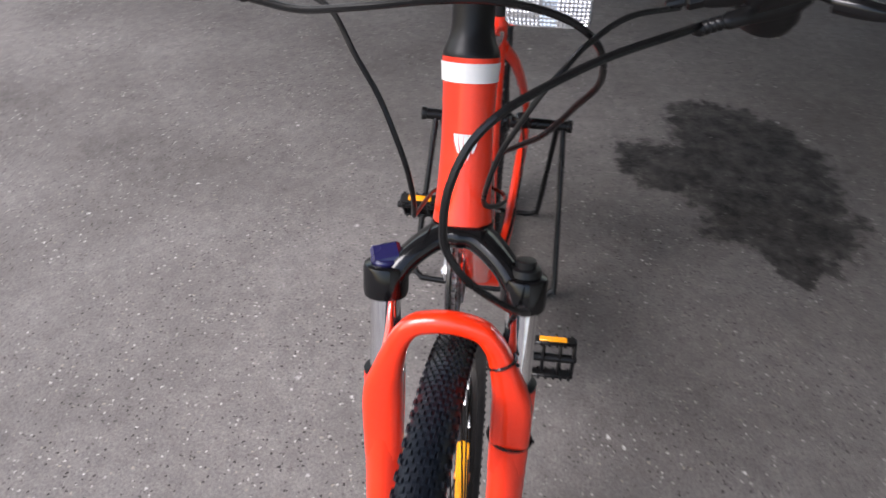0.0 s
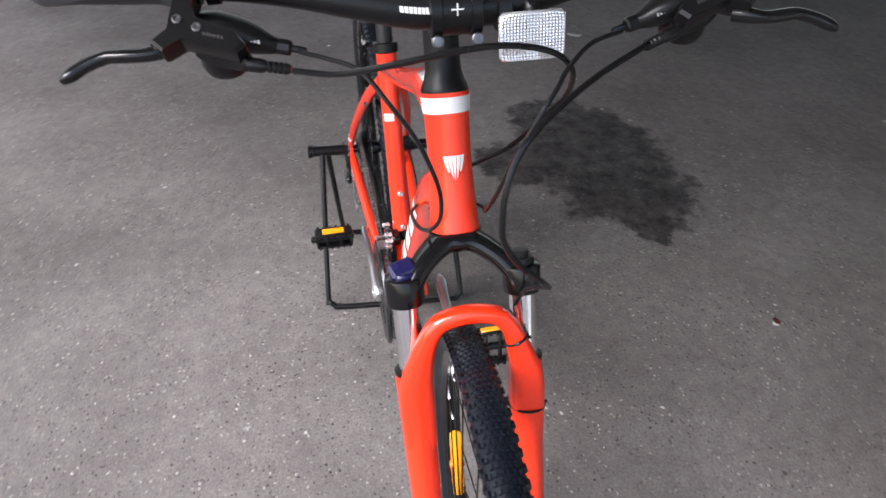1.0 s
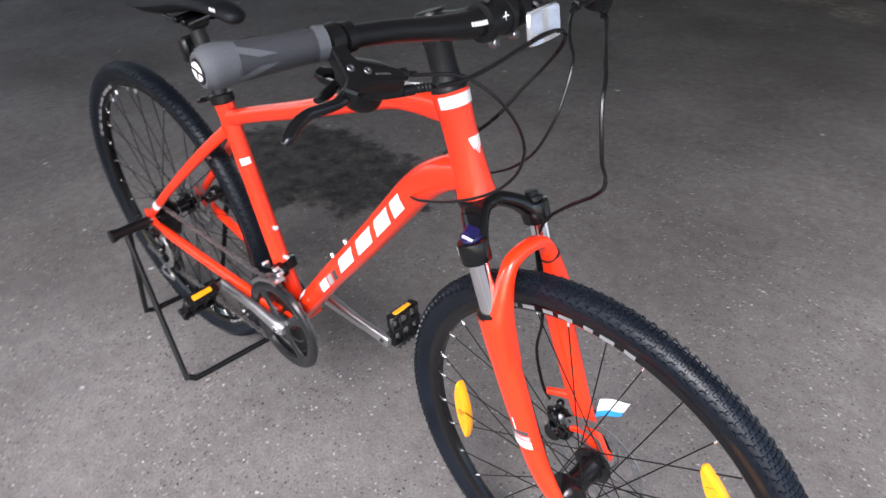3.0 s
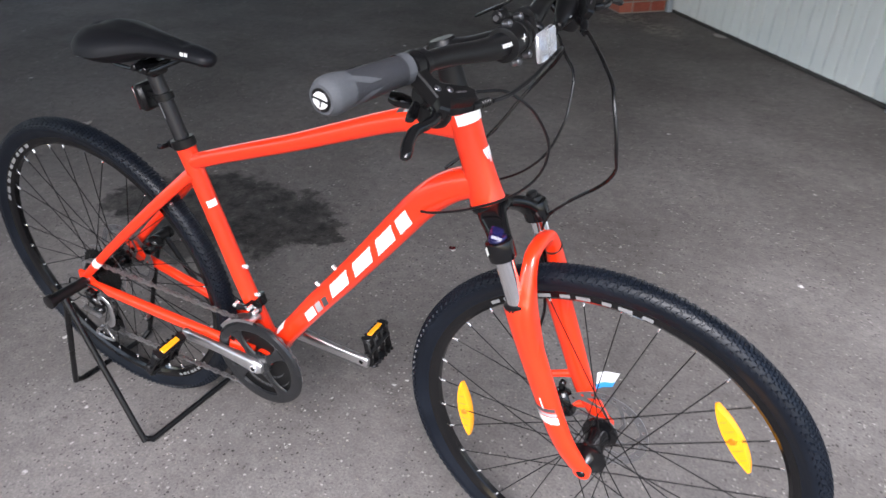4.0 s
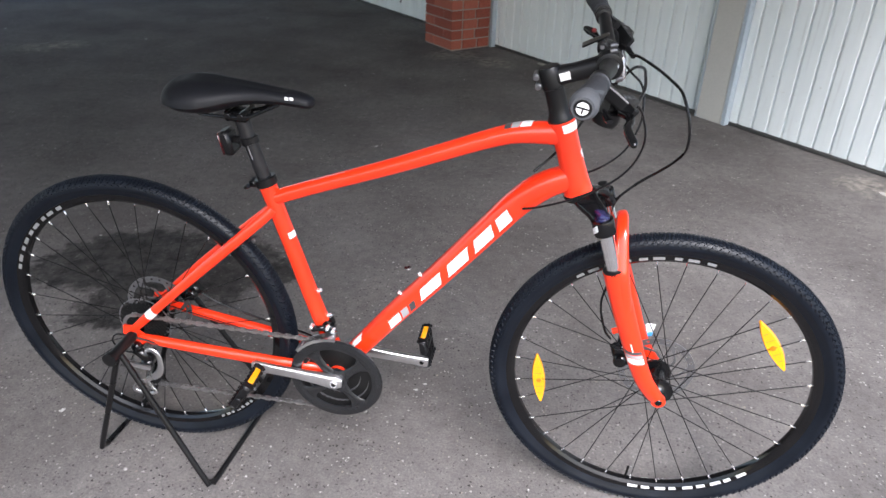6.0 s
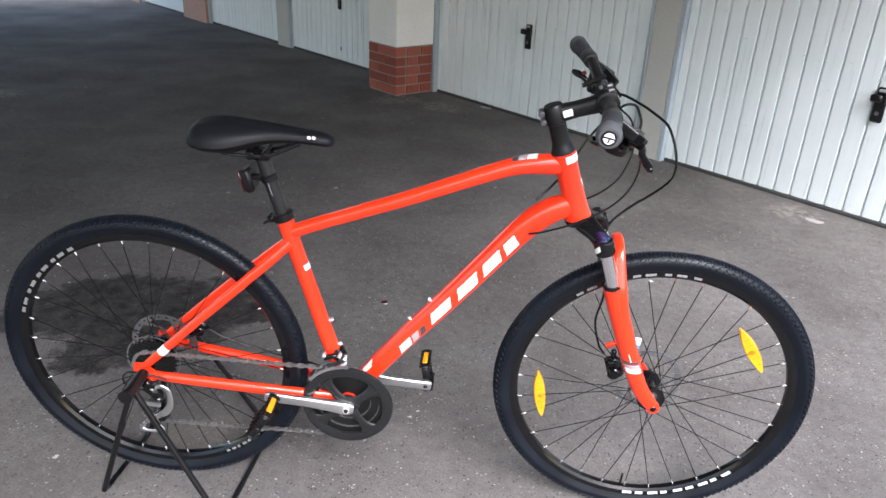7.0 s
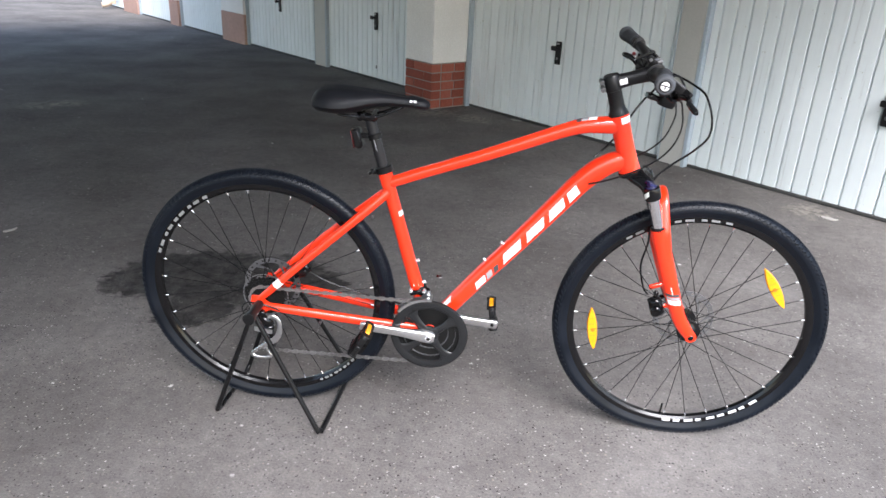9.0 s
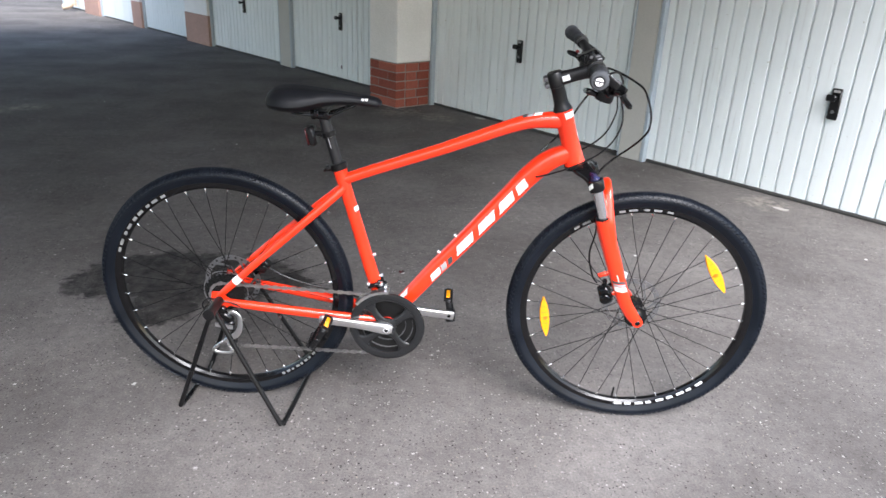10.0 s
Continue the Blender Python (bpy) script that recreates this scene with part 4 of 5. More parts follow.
quick = part("quick_release", g, black_gloss, fork, "black quick-release axle")
g = Geo()
tube(g, [at(0.613, 0.069, 0.070), at(0.600, 0.056, 0.078), at(0.570, 0.036, 0.078), at(0.550, 0.022, 0.074)], [(0.004, 0.007), (0.004, 0.006), (0.003, 0.006), (0.003, 0.005)], 10)
part("lever", g, black_gloss, quick)
g = Geo()
block(g, on_axis(0.566, 0.004, 0.047), (0.036, 0.028, 0.056), 0.008, turn("Y", -20))
rod(g, on_axis(0.573, 0.000, 0.024), on_axis(0.573, 0.000, 0.070), 0.0150, 16)
block(g, on_axis(0.530, 0.010, 0.050), (0.012, 0.012, 0.020), 0.003)
rod(g, on_axis(0.544, -0.014, 0.047), on_axis(0.538, 0.004, 0.047), 0.005, 10)
part("brake_caliper", g, black_gloss, fork, "black hydraulic brake caliper")
for d, f, yc, rf, rs, lean in ((0.344, 0.0405, 0.0600, 0.0228, 0.0206, 0.10), (0.254, 0.0605, 0.0482, 0.0130, 0.0128, -0.38)):
    g = Geo()
    ring = []
    for q in range(16):
        a = 2 * math.pi * q / 16
        side_out = rs * math.sin(a)
        ring.append(at(d + lean * side_out, f + rf * math.cos(a), yc + side_out * math.cos(math.atan(lean))))
    tube(g, ring + [ring[0]], 0.0016, 6, 2)
    block(g, at(d, f + 0.2 * rf, yc + rs + 0.001), (0.004, 0.004, 0.003), 0.001)
    part("cable_tie", g, black_plastic, fork)
# paper tag hanging at the hub's far side
TAG = [Vector(q) for q in ((1.1165, 0.0625, 0.4100), (1.1100, 0.0830, 0.4290), (1.1330, 0.1180, 0.3780), (1.1390, 0.1330, 0.4000))]


def tag_sheet(low, high):
    g = Geo()
    vs = []
    for y in (-0.0003, 0.0003):
        for i in range(7):
            for v in (low, high):
                u = i / 6
                q = TAG[0].lerp(TAG[2], u).lerp(TAG[1].lerp(TAG[3], u), v)
                vs.append((q.x, q.y + y + 0.003 * math.sin(5 * u), q.z))
    for k in (0, 14):
        g.f += [(k + 2 * i, k + 2 * i + 1, k + 2 * i + 3, k + 2 * i + 2) for i in range(6)]
    g.f += [(2 * i, 2 * i + 2, 14 + 2 * i + 2, 14 + 2 * i) for i in range(6)] + [(2 * i + 1, 2 * i + 3, 14 + 2 * i + 3, 14 + 2 * i + 1) for i in range(6)] + [(0, 1, 15, 14), (12, 13, 27, 26)]
    g.v = vs
    return g


label_tag = part("paper_tag", tag_sheet(0.34, 1.0), tag_white, fork, "small white and blue paper tag")
part("tag_band", tag_sheet(0.0, 0.34), tag_blue, label_tag)
g = Geo()
tube(g, [(1.110, 0.072, 0.414), (1.114, 0.064, 0.402), (1.122, 0.056, 0.385), (1.132, 0.050, 0.362)], 0.0028, 8)
part("tag_tie", g, black_plastic, label_tag)

# ---- cockpit (turns with the steering) ----
g = Geo()
lathe(g, [(0.0235, 0.006), (0.0242, 0.003), (0.0236, -0.001), (0.0200, -0.009), (0.0182, -0.016), (0.0176, -0.022), (0.0174, -0.052), (0.0175, -0.053), (0.0175, -0.056), (0.0190, -0.057), (0.0195, -0.090), (0.0170, -0.094), (0.006, -0.094)], HT, AX, 28)
STEM_A, STEM_B = on_axis(-0.074, 0.010), on_axis(-0.074, 0.088)
tube(g, [tuple(STEM_A), tuple(on_axis(-0.074, 0.045)), tuple(STEM_B)], [(0.0165, 0.0175), (0.0150, 0.0155), (0.0170, 0.0175)], 20, 5, square=2.6)
lathe(g, [(0.0195, -0.020), (0.0205, -0.019), (0.0205, 0.019), (0.0195, 0.020)], on_axis(-0.074, 0.0986), (0, 1, 0), 28)
stem = part("stem", g, black_paint, bicycle, "satin black stem on black spacers", STEERED)
for s in (-1, 1):
    g = Geo()
    ring_c = on_axis(-0.074, 0.0986, s * 0.0165)
    lathe(g, [(0.0200, -0.0050), (0.0222, -0.0042), (0.0222, 0.0042), (0.0200, 0.0050)], ring_c, (0, 1, 0), 28)
    part("bar_clamp", g, black_paint, stem)
    for dd in (-0.024, 0.024):
        g = Geo()
        rod(g, on_axis(-0.074 + dd, 0.1040, s * 0.0165), on_axis(-0.074 + dd, 0.1150, s * 0.0165), 0.0052, 12)
        rod(g, on_axis(-0.074 + dd, 0.1148, s * 0.0165), on_axis(-0.074 + dd, 0.1160, s * 0.0165), 0.0030, 12)
        part("bolt", g, steel, stem, "dark steel clamp bolt")
for d in (-0.066, -0.083):
    g = Geo()
    rod(g, on_axis(d, -0.024, -0.014), on_axis(d, -0.024, 0.014), 0.0060, 12)
    rod(g, on_axis(d, -0.024, -0.016), on_axis(d, -0.024, -0.013), 0.0040, 10)
    part("bolt", g, steel, stem)
g = Geo()
patch(g, [tuple(STEM_A), tuple(on_axis(-0.074, 0.045)), tuple(STEM_B)], [(0.0165, 0.0175), (0.0150, 0.0155), (0.0170, 0.0175)], 0.08, 0.34, 145, 220)
part("sticker", g, tag_white, stem, "small white sticker")
g = Geo()
block(g, on_axis(-0.074, 0.1195, 0.0), (0.0012, 0.0100, 0.0010), 0.0)
block(g, on_axis(-0.074, 0.1195, 0.0), (0.0012, 0.0010, 0.0100), 0.0)
part("centre_mark", g, tag_white, stem)

# clamp-on holder over the bar: band, lug with a hinge barrel, hex screw and flat plate
g = Geo()
lathe(g, [(0.0165, -0.006), (0.0188, -0.005), (0.0188, 0.005), (0.0165, 0.006)], (0.955, 0.040, 1.0055), (0, 1, 0), 24)
tube(g, [(0.946, 0.038, 1.022), (0.941, 0.026, 1.029), (0.939, 0.012, 1.033)], [(0.006, 0.006), (0.006, 0.006), (0.006, 0.007)], 12, 5, side=(1, 0, 0), square=2.8)
holder = part("handlebar_holder", g, black_plastic, bicycle, "small black clamp-on holder with a flat plate", STEERED)
g = Geo()
lathe(g, [(0.0060, -0.011), (0.0082, -0.009), (0.0082, 0.009), (0.0060, 0.011)], (0.938, 0.003, 1.0345), (0, 1, 0), 20)
part("hinge", g, black_plastic, holder)
g = Geo()
rod(g, (0.938, -0.007, 1.0345), (0.938, -0.0105, 1.0345), 0.0040, 6)
part("screw", g, steel, holder)
g = Geo()
block(g, (0.926, 0.008, 1.0415), (0.046, 0.026, 0.0030), 0.001, turn("Y", -27))
block(g, (0.935, 0.006, 1.0405), (0.012, 0.010, 0.010), 0.002, turn("Y", -27))
part("plate", g, black_gloss, holder)

BAR_HALF = [(0.0, 0.955, 1.005), (0.036, 0.955, 1.005), (0.090, 0.952, 1.015), (0.150, 0.946, 1.027), (0.220, 0.939, 1.035), (0.334, 0.923, 1.040)]
BAR_SHIFT = 0.006
BAR = [(x, BAR_SHIFT - y, z) for y, x, z in reversed(BAR_HALF)] + [(x, BAR_SHIFT + y, z) for y, x, z in BAR_HALF[1:]]
BAR_RH = [0.0158, 0.0154, 0.0128, 0.0114, 0.0111, 0.0111]
BAR_R = list(reversed(BAR_RH)) + BAR_RH[1:]
g = Geo()
tube(g, BAR, BAR_R, 20, 8, side=(1, 0, 0))
bar = part("handlebar", g, black_paint, bicycle, "satin black riser handlebar", STEERED @ Matrix.Translation((-0.003, 0, 0.002)))
g = Geo()
for k in range(7):
    u = 0.368 + 0.0074 * k
    patch(g, BAR, BAR_R, u, u + 0.0060, -27, -9, slant=0.002, per=8, nu=2, na=3, side=(1, 0, 0))
part("maker_mark", g, tag_white, bar, "row of small white blocks")
for s in (-1, 1):
    y = lambda v: BAR_SHIFT + s * v
    seg_pts = [(0.9385, y(0.222), 1.0352), (0.934, y(0.252), 1.0368), (0.929, y(0.283), 1.0384), (0.9238, y(0.314), 1.0400), (0.9212, y(0.331), 1.0409)]
    seg_rad = [0.0154, 0.0158, 0.0166, 0.0175, 0.0184]
    g = Geo()
    steps = 120
    ends = np.array(seg_pts)
    keys = np.linspace(0, 1, len(seg_pts))
    ridged = [tuple(np.interp(i / steps, keys, ends[:, c]) for c in range(3)) for i in range(steps + 1)]
    radii = [float(np.interp(i / steps, keys, seg_rad)) + (0.0003 if 10 < i < 98 and i % 3 else 0.0) for i in range(steps + 1)]
    tube(g, ridged, radii, 22, side=(1, 0, 0), smooth=False)
    grip = part("grip", g, grip_black, bar, "dark ribbed rubber grip with grey end")
    g = Geo()
    tube(g, [(0.9245, y(0.306), 1.0398), (0.9225, y(0.320), 1.0404), (0.9214, y(0.331), 1.0407), (0.9206, y(0.339), 1.0405)], [0.0178, 0.0194, 0.0192, 0.0150], 22, 4, side=(1, 0, 0))
    part("grip_end", g, grip_grey, grip, "grey rubber grip end", sharp=50)
    for u0, u1, a0, a1, slant, steps in ((0.60, 0.74, 20, 75, 0.36, 8), (0.60, 0.74, -60, -5, -0.36, 8), (0.60, 0.74, 120, 200, 0.36, 8), (0.0, 0.10, 0, 360, 0.0, 24)):
        g = Geo()
        patch(g, seg_pts, seg_rad, u0, u1, a0, a1, slant=slant, lift=0.0012, per=5, na=steps, side=(1, 0, 0))
        part("grip_band", g, grip_grey, grip)
    g = Geo()
    rod(g, (0.9208, y(0.336), 1.0403), (0.9205, y(0.3400), 1.0403), 0.0118, 20)
    part("end_plug", g, black_plastic, grip)
    g = Geo()
    rod(g, (0.9205, y(0.3397), 1.0403), (0.9205, y(0.3406), 1.0403), 0.0085, 20)
    part("plug_disc", g, white, grip, "white disc on the plug")
    g = Geo()
    block(g, (0.9205, y(0.3408), 1.0410), (0.0170, 0.0004, 0.0022), 0.0, turn("Y", 12))
    block(g, (0.9205, y(0.3408), 1.0380), (0.0022, 0.0004, 0.0090), 0.0, turn("Y", 12))
    part("plug_mark", g, black_plastic, grip)
    g = Geo()
    lathe(g, [(0.0112, -0.004), (0.0140, -0.0035), (0.0140, 0.0035), (0.0112, 0.004)], (0.9390, y(0.216), 1.0348), (0.09, -s * 0.996, 0), 22)
    part("lock_ring", g, black_gloss, grip)

    # brake lever: clamp ring, flat Y-shaped body with three screws, piston housing, blade
    fwd_shift = Vector((0.010, 0, -0.008)) if s > 0 else Vector((0, 0, 0))
    at_ctl = lambda x, w, z: Vector((x, y(w), z)) + fwd_shift
    g = Geo()
    lathe(g, [(0.0115, -0.008), (0.0160, -0.007), (0.0160, 0.007), (0.0115, 0.008)], (0.9400, y(0.214), 1.0350), (0, 1, 0), 22)
    up = Vector((0.55, 0, 0.83)).normalized()
    cover = [(0.9444, 0.225, 1.0411), (0.9415, 0.207, 1.0422), (0.9557, 0.2120, 1.0332), (0.9651, 0.2090, 1.0268), (0.9733, 0.1929, 1.0207), (0.9815, 0.1770, 1.0150), (0.9875, 0.1724, 1.0105), (0.9935, 0.1797, 1.0066), (0.9822, 0.2203, 1.0159), (0.9900, 0.2345, 1.0113), (0.9827, 0.2431, 1.0164), (0.9740, 0.2320, 1.0215), (0.9560, 0.2275, 1.0340)]
    body_shift = Vector((0.0, 0, 0.0)) if s > 0 else Vector((0.009, 0, -0.005))
    rim = [at_ctl(*q) + body_shift for q in cover]
    body_mid = sum(rim, Vector()) / len(rim)
    n_rim = len(rim)
    verts = []
    for h, k in ((0.0, 0.93), (-0.0022, 1.0), (-0.0150, 1.0), (-0.0185, 0.90)):
        verts += [body_mid + (q - body_mid) * k + up * h for q in rim]
    g.add(verts, [(r * n_rim + i, r * n_rim + (i + 1) % n_rim, (r + 1) * n_rim + (i + 1) % n_rim, (r + 1) * n_rim + i) for r in range(3) for i in range(n_rim)] + [tuple(range(n_rim)), tuple(range(4 * n_rim - 1, 3 * n_rim - 1, -1))])
    tube(g, [tuple(at_ctl(*q) + body_shift) for q in ((0.968, 0.212, 1.002), (0.969, 0.202, 0.998), (0.972, 0.188, 0.994), (0.9810, 0.174, 0.991))], [(0.005, 0.006), (0.0078, 0.0088), (0.0078, 0.0088), (0.0054, 0.0058)], 14, 4, side=(1, 0, 0), square=3.2)
    lever = part("brake_lever", g, black_paint, bar, "black hydraulic brake lever", sharp=30)
    g = Geo()
    blade = [(0.976, 0.226, 1.000), (0.984, 0.238, 1.000), (0.987, 0.250, 0.999), (0.986, 0.266, 0.999), (0.983, 0.280, 0.998), (0.986, 0.296, 0.994), (0.991, 0.308, 0.989), (0.992, 0.314, 0.986)]
    tube(g, [tuple(at_ctl(*q)) for q in blade], [(0.006, 0.007), (0.006, 0.0065), (0.0050, 0.0060), (0.0050, 0.0058), (0.0050, 0.0058), (0.0050, 0.0062), (0.0050, 0.0060), (0.0030, 0.0040)], 14, 6, side=(0, 0, 1), square=2.6)
    part("lever_blade", g, black_gloss, lever, "dark glossy lever blade")
    for q in ((0.9677, 0.2223, 1.0259), (0.9741, 0.2081, 1.0207), (0.9831, 0.1808, 1.0114)):
        g = Geo()
        c = at_ctl(*q) + body_shift
        lathe(g, [(0.0038, -0.003), (0.0040, 0.0010), (0.0034, 0.0016), (0.0020, 0.0016), (0.0018, 0.0004)], c, up, 14)
        part("screw", g, steel, lever)
    g = Geo()
    for k in range(6):
        block(g, at_ctl(0.9800 + 0.0006 * k, 0.2030 - 0.0026 * k, 1.0172 - 0.0006 * k) + body_shift + up * 0.0006, (0.0026, 0.0016, 0.0006), 0.0, turn("Y", 33))
    tagged(part("maker_mark", g, dark_decal, lever), kind="stuff")
    at_pod = lambda x, w, z: at_ctl(x, w, z) + body_shift * 0.8
    # trigger shifter hanging under the bar: clamp, pod, round bottom cover, triggers
    g = Geo()
    lathe(g, [(0.0115, -0.006), (0.0150, -0.005), (0.0150, 0.005), (0.0115, 0.006)], (0.9410, y(0.197), 1.0335), (0, 1, 0), 20)
    tube(g, [tuple(at_pod(0.942, 0.216, 1.010)), tuple(at_pod(0.946, 0.200, 1.006)), tuple(at_pod(0.950, 0.176, 0.999)), tuple(at_pod(0.952, 0.160, 0.993)), tuple(at_pod(0.9525, 0.152, 0.991))], [(0.010, 0.010), (0.017, 0.014), (0.015, 0.012), (0.009, 0.008), (0.006, 0.006)], 14, 5, side=(1, 0, 0), square=2.8)
    lathe(g, [(0.012, 0.016), (0.0195, 0.010), (0.0205, -0.003), (0.0180, -0.010), (0.0060, -0.012)], at_pod(0.9490, 0.196, 0.985), (0.25, 0, 0.97), 24)
    shifter = part("shifter", g, black_plastic, bar, "black trigger shifter", sharp=35)
    g = Geo()
    for k in range(7):
        block(g, at_pod(0.9630, 0.183 - 0.0028 * k, 1.0055 - 0.0010 * k), (0.0006, 0.0017, 0.0028), 0.0, turn("Y", -30))
    tagged(part("maker_mark", g, grey_decal, shifter), kind="stuff")
    g = Geo()
    tube(g, [tuple(at_ctl(0.944, 0.197, 0.982)), (0.930, y(0.204 if s < 0 else 0.202), 0.989 if s < 0 else 0.997), (0.919, y(0.209 if s < 0 else 0.218), 0.993 if s < 0 else 1.001), (0.910, y(0.212 if s < 0 else 0.229), 0.996 if s < 0 else 1.003)], [(0.006, 0.005), (0.008, 0.006), (0.010, 0.007), (0.007, 0.005)], 12, 5, square=2.6)
    part("trigger", g, black_gloss, shifter)
    g = Geo()
    tube(g, [tuple(at_ctl(0.950, 0.222, 0.998)), tuple(at_ctl(0.956, 0.240, 0.994)), tuple(at_ctl(0.960, 0.252, 0.994))], [(0.005, 0.004), (0.006, 0.004), (0.005, 0.003)], 12, 5)
    part("trigger", g, black_gloss, shifter)
    if s > 0:
        g = Geo()
        block(g, (0.926, y(0.163), 1.0155), (0.010, 0.012, 0.008), 0.003)
        part("gear_window", g, red_dot, shifter, "small red gear indicator window")
    # barrel adjuster and the ribbed boot of the hose
    g = Geo()
    a, c = at_pod(0.9525, 0.153, 0.991), at_pod(0.9545, 0.141, 0.9885)
    lathe(g, [(0.0050, -0.001), (0.0068, 0.001), (0.0068, 0.0100), (0.0055, 0.0115), (0.0032, 0.0120), (0.0030, 0.0230), (0.0024, 0.0240)], a, c - a, 8)
    part("barrel_adjuster", g, black_plastic, shifter, sharp=30)
    g = Geo()
    a, c = at_ctl(0.9817, 0.175, 0.9912) + body_shift, at_ctl(0.9936, 0.1437, 0.9849) + body_shift * 0.5
    ribs = [(0.0058, 0.0), (0.0056, 0.012)] + [(r, 0.016 + 0.0042 * k + d) for k in range(4) for r, d in ((0.0036, 0.0), (0.0050, 0.0012), (0.0046, 0.0030))] + [(0.0030, 0.0345)]
    lathe(g, ribs, a, c - a, 14)
    part("hose_boot", g, black_plastic, lever, sharp=30)
# front reflector on a bracket
g = Geo()
lathe(g, [(0.0135, -0.006), (0.0165, -0.005), (0.0165, 0.005), (0.0135, 0.006)], (0.950, 0.062, 1.0140), (0, 1, 0), 20)
block(g, (0.966, 0.062, 1.008), (0.024, 0.012, 0.010), 0.003, turn("Y", 20))
bracket = part("reflector_bracket", g, black_plastic, bar)
g = Geo()
tilt = Matrix.Translation((0.981, 0.0610, 0.9860)) @ Matrix.Rotation(radians(-8), 4, "Y")
hy, hz = 0.0270, 0.0190
ny, nz = 20, 15
gv = []
for i in range(2 * ny + 1):
    for j in range(2 * nz + 1):
        high = 0.0009 if (i % 2 and j % 2) else 0.0
        strip = abs(i - ny) < 4
        u, v = i / ny - 1, j / nz - 1
        gv.append(tilt @ Vector((0.005 + (high if not strip else high * 0.5), hy * u * (1 - 0.07 * abs(v) ** 7), hz * v * (1 - 0.07 * abs(u) ** 7))))
g.add(gv, [(i * (2 * nz + 1) + j, (i + 1) * (2 * nz + 1) + j, (i + 1) * (2 * nz + 1) + j + 1, i * (2 * nz + 1) + j + 1) for i in range(2 * ny) for j in range(2 * nz)])
part("lens", g, clear_refl, bracket, "clear prismatic reflector lens", sharp=10)
g = Geo()
block(g, tilt @ Vector((0.0, 0, 0)), (0.009, 2 * hy + 0.002, 2 * hz + 0.002), 0.0036, turn("Y", -8))
part("housing", g, clear_refl, bracket)

# ---- cables ----


def cable(name, pts, r, label, m=None):
    g = Geo()
    tube(g, pts, r, 8, 10, side=(0.31, 0.22, 0.92))
    return part(name, g, cable_rubber, bicycle, label, m)


cable("brake_hose", [(0.992, -0.140, 0.982), (0.999, -0.105, 0.979), (1.010, -0.062, 0.987), (1.013, -0.018, 0.994), (1.013, 0.018, 0.996), (1.005, 0.053, 0.988), (0.998, 0.078, 0.975), (0.984, 0.094, 0.953), (0.958, 0.099, 0.919), (0.935, 0.087, 0.888), (0.907, 0.066, 0.845), (0.875, 0.044, 0.812), (0.845, 0.029, 0.785)], 0.0027, "black rear brake hose looping past the head tube")
cable("brake_hose", [(0.999, 0.152, 0.983), (1.015, 0.138, 0.984), (1.043, 0.093, 0.978), (1.065, 0.059, 0.969), (1.083, 0.032, 0.958), (1.092, 0.015, 0.941), (1.100, 0.005, 0.918), (1.105, 0.002, 0.896), (1.107, 0.004, 0.875), (1.106, 0.018, 0.850), (1.092, 0.042, 0.818), (1.070, 0.058, 0.790), (1.058, 0.060, 0.780), (1.030, 0.058, 0.756), (1.006, 0.054, 0.728), (1.000, 0.047, 0.690), (1.010, 0.044, 0.640), (1.018, 0.048, 0.560), (1.010, 0.052, 0.490), (1.026, 0.052, 0.425), (1.042, 0.052, 0.402)], 0.0027, "black front brake hose running down the fork")
cable("shift_cable", [(0.957, -0.134, 0.983), (0.967, -0.114, 0.980), (0.985, -0.088, 0.974), (1.008, -0.068, 0.953), (1.018, -0.052, 0.930), (1.026, -0.040, 0.904), (1.027, -0.032, 0.876), (1.017, -0.030, 0.844), (0.995, -0.034, 0.816), (0.960, -0.038, 0.790), (0.910, -0.039, 0.764), (0.860, -0.036, 0.744), (0.832, -0.026, 0.733)], 0.0021, "thin black shift cable into the down tube")
cable("shift_cable", [(0.966, 0.142, 0.980), (0.984, 0.108, 0.979), (1.003, 0.082, 0.967), (1.017, 0.069, 0.957), (1.024, 0.056, 0.942), (1.026, 0.042, 0.917), (1.024, 0.031, 0.893), (1.006, 0.022, 0.849), (0.976, 0.022, 0.816), (0.940, 0.030, 0.790), (0.900, 0.037, 0.768), (0.860, 0.034, 0.748), (0.832, 0.026, 0.733)], 0.0021, "thin black shift cable into the down tube")
# ---- drivetrain ----
ring_at = Matrix.Translation((BB[0], 0.007, BB[1]))
g = Geo()
# outer guard ring, cupped, with four arms
lathe(g, [(0.0800, -0.0555), (0.0820, -0.0605), (0.0930, -0.0640), (0.1030, -0.0610), (0.1055, -0.0560), (0.1030, -0.0530), (0.0815, -0.0530)], seg=72, closed=True)
for k in range(4):
    a = 172.7 + 45 + 90 * k
    c, s = math.cos(radians(a)), math.sin(radians(a))
    tube(g, [(0.018 * c, -0.060, 0.018 * s), (0.045 * c, -0.0600, 0.045 * s), (0.068 * c, -0.0590, 0.068 * s), (0.082 * c, -0.0590, 0.082 * s)], [(0.004, 0.015), (0.004, 0.010), (0.004, 0.013), (0.003, 0.024)], 12, 4)
lathe(g, [(0.010, -0.052), (0.027, -0.053), (0.027, -0.061), (0.012, -0.066)], seg=32)
crankset = part("crankset", g, guard_plastic, bicycle, "dark chain guard with silver crank arms", ring_at, 45)
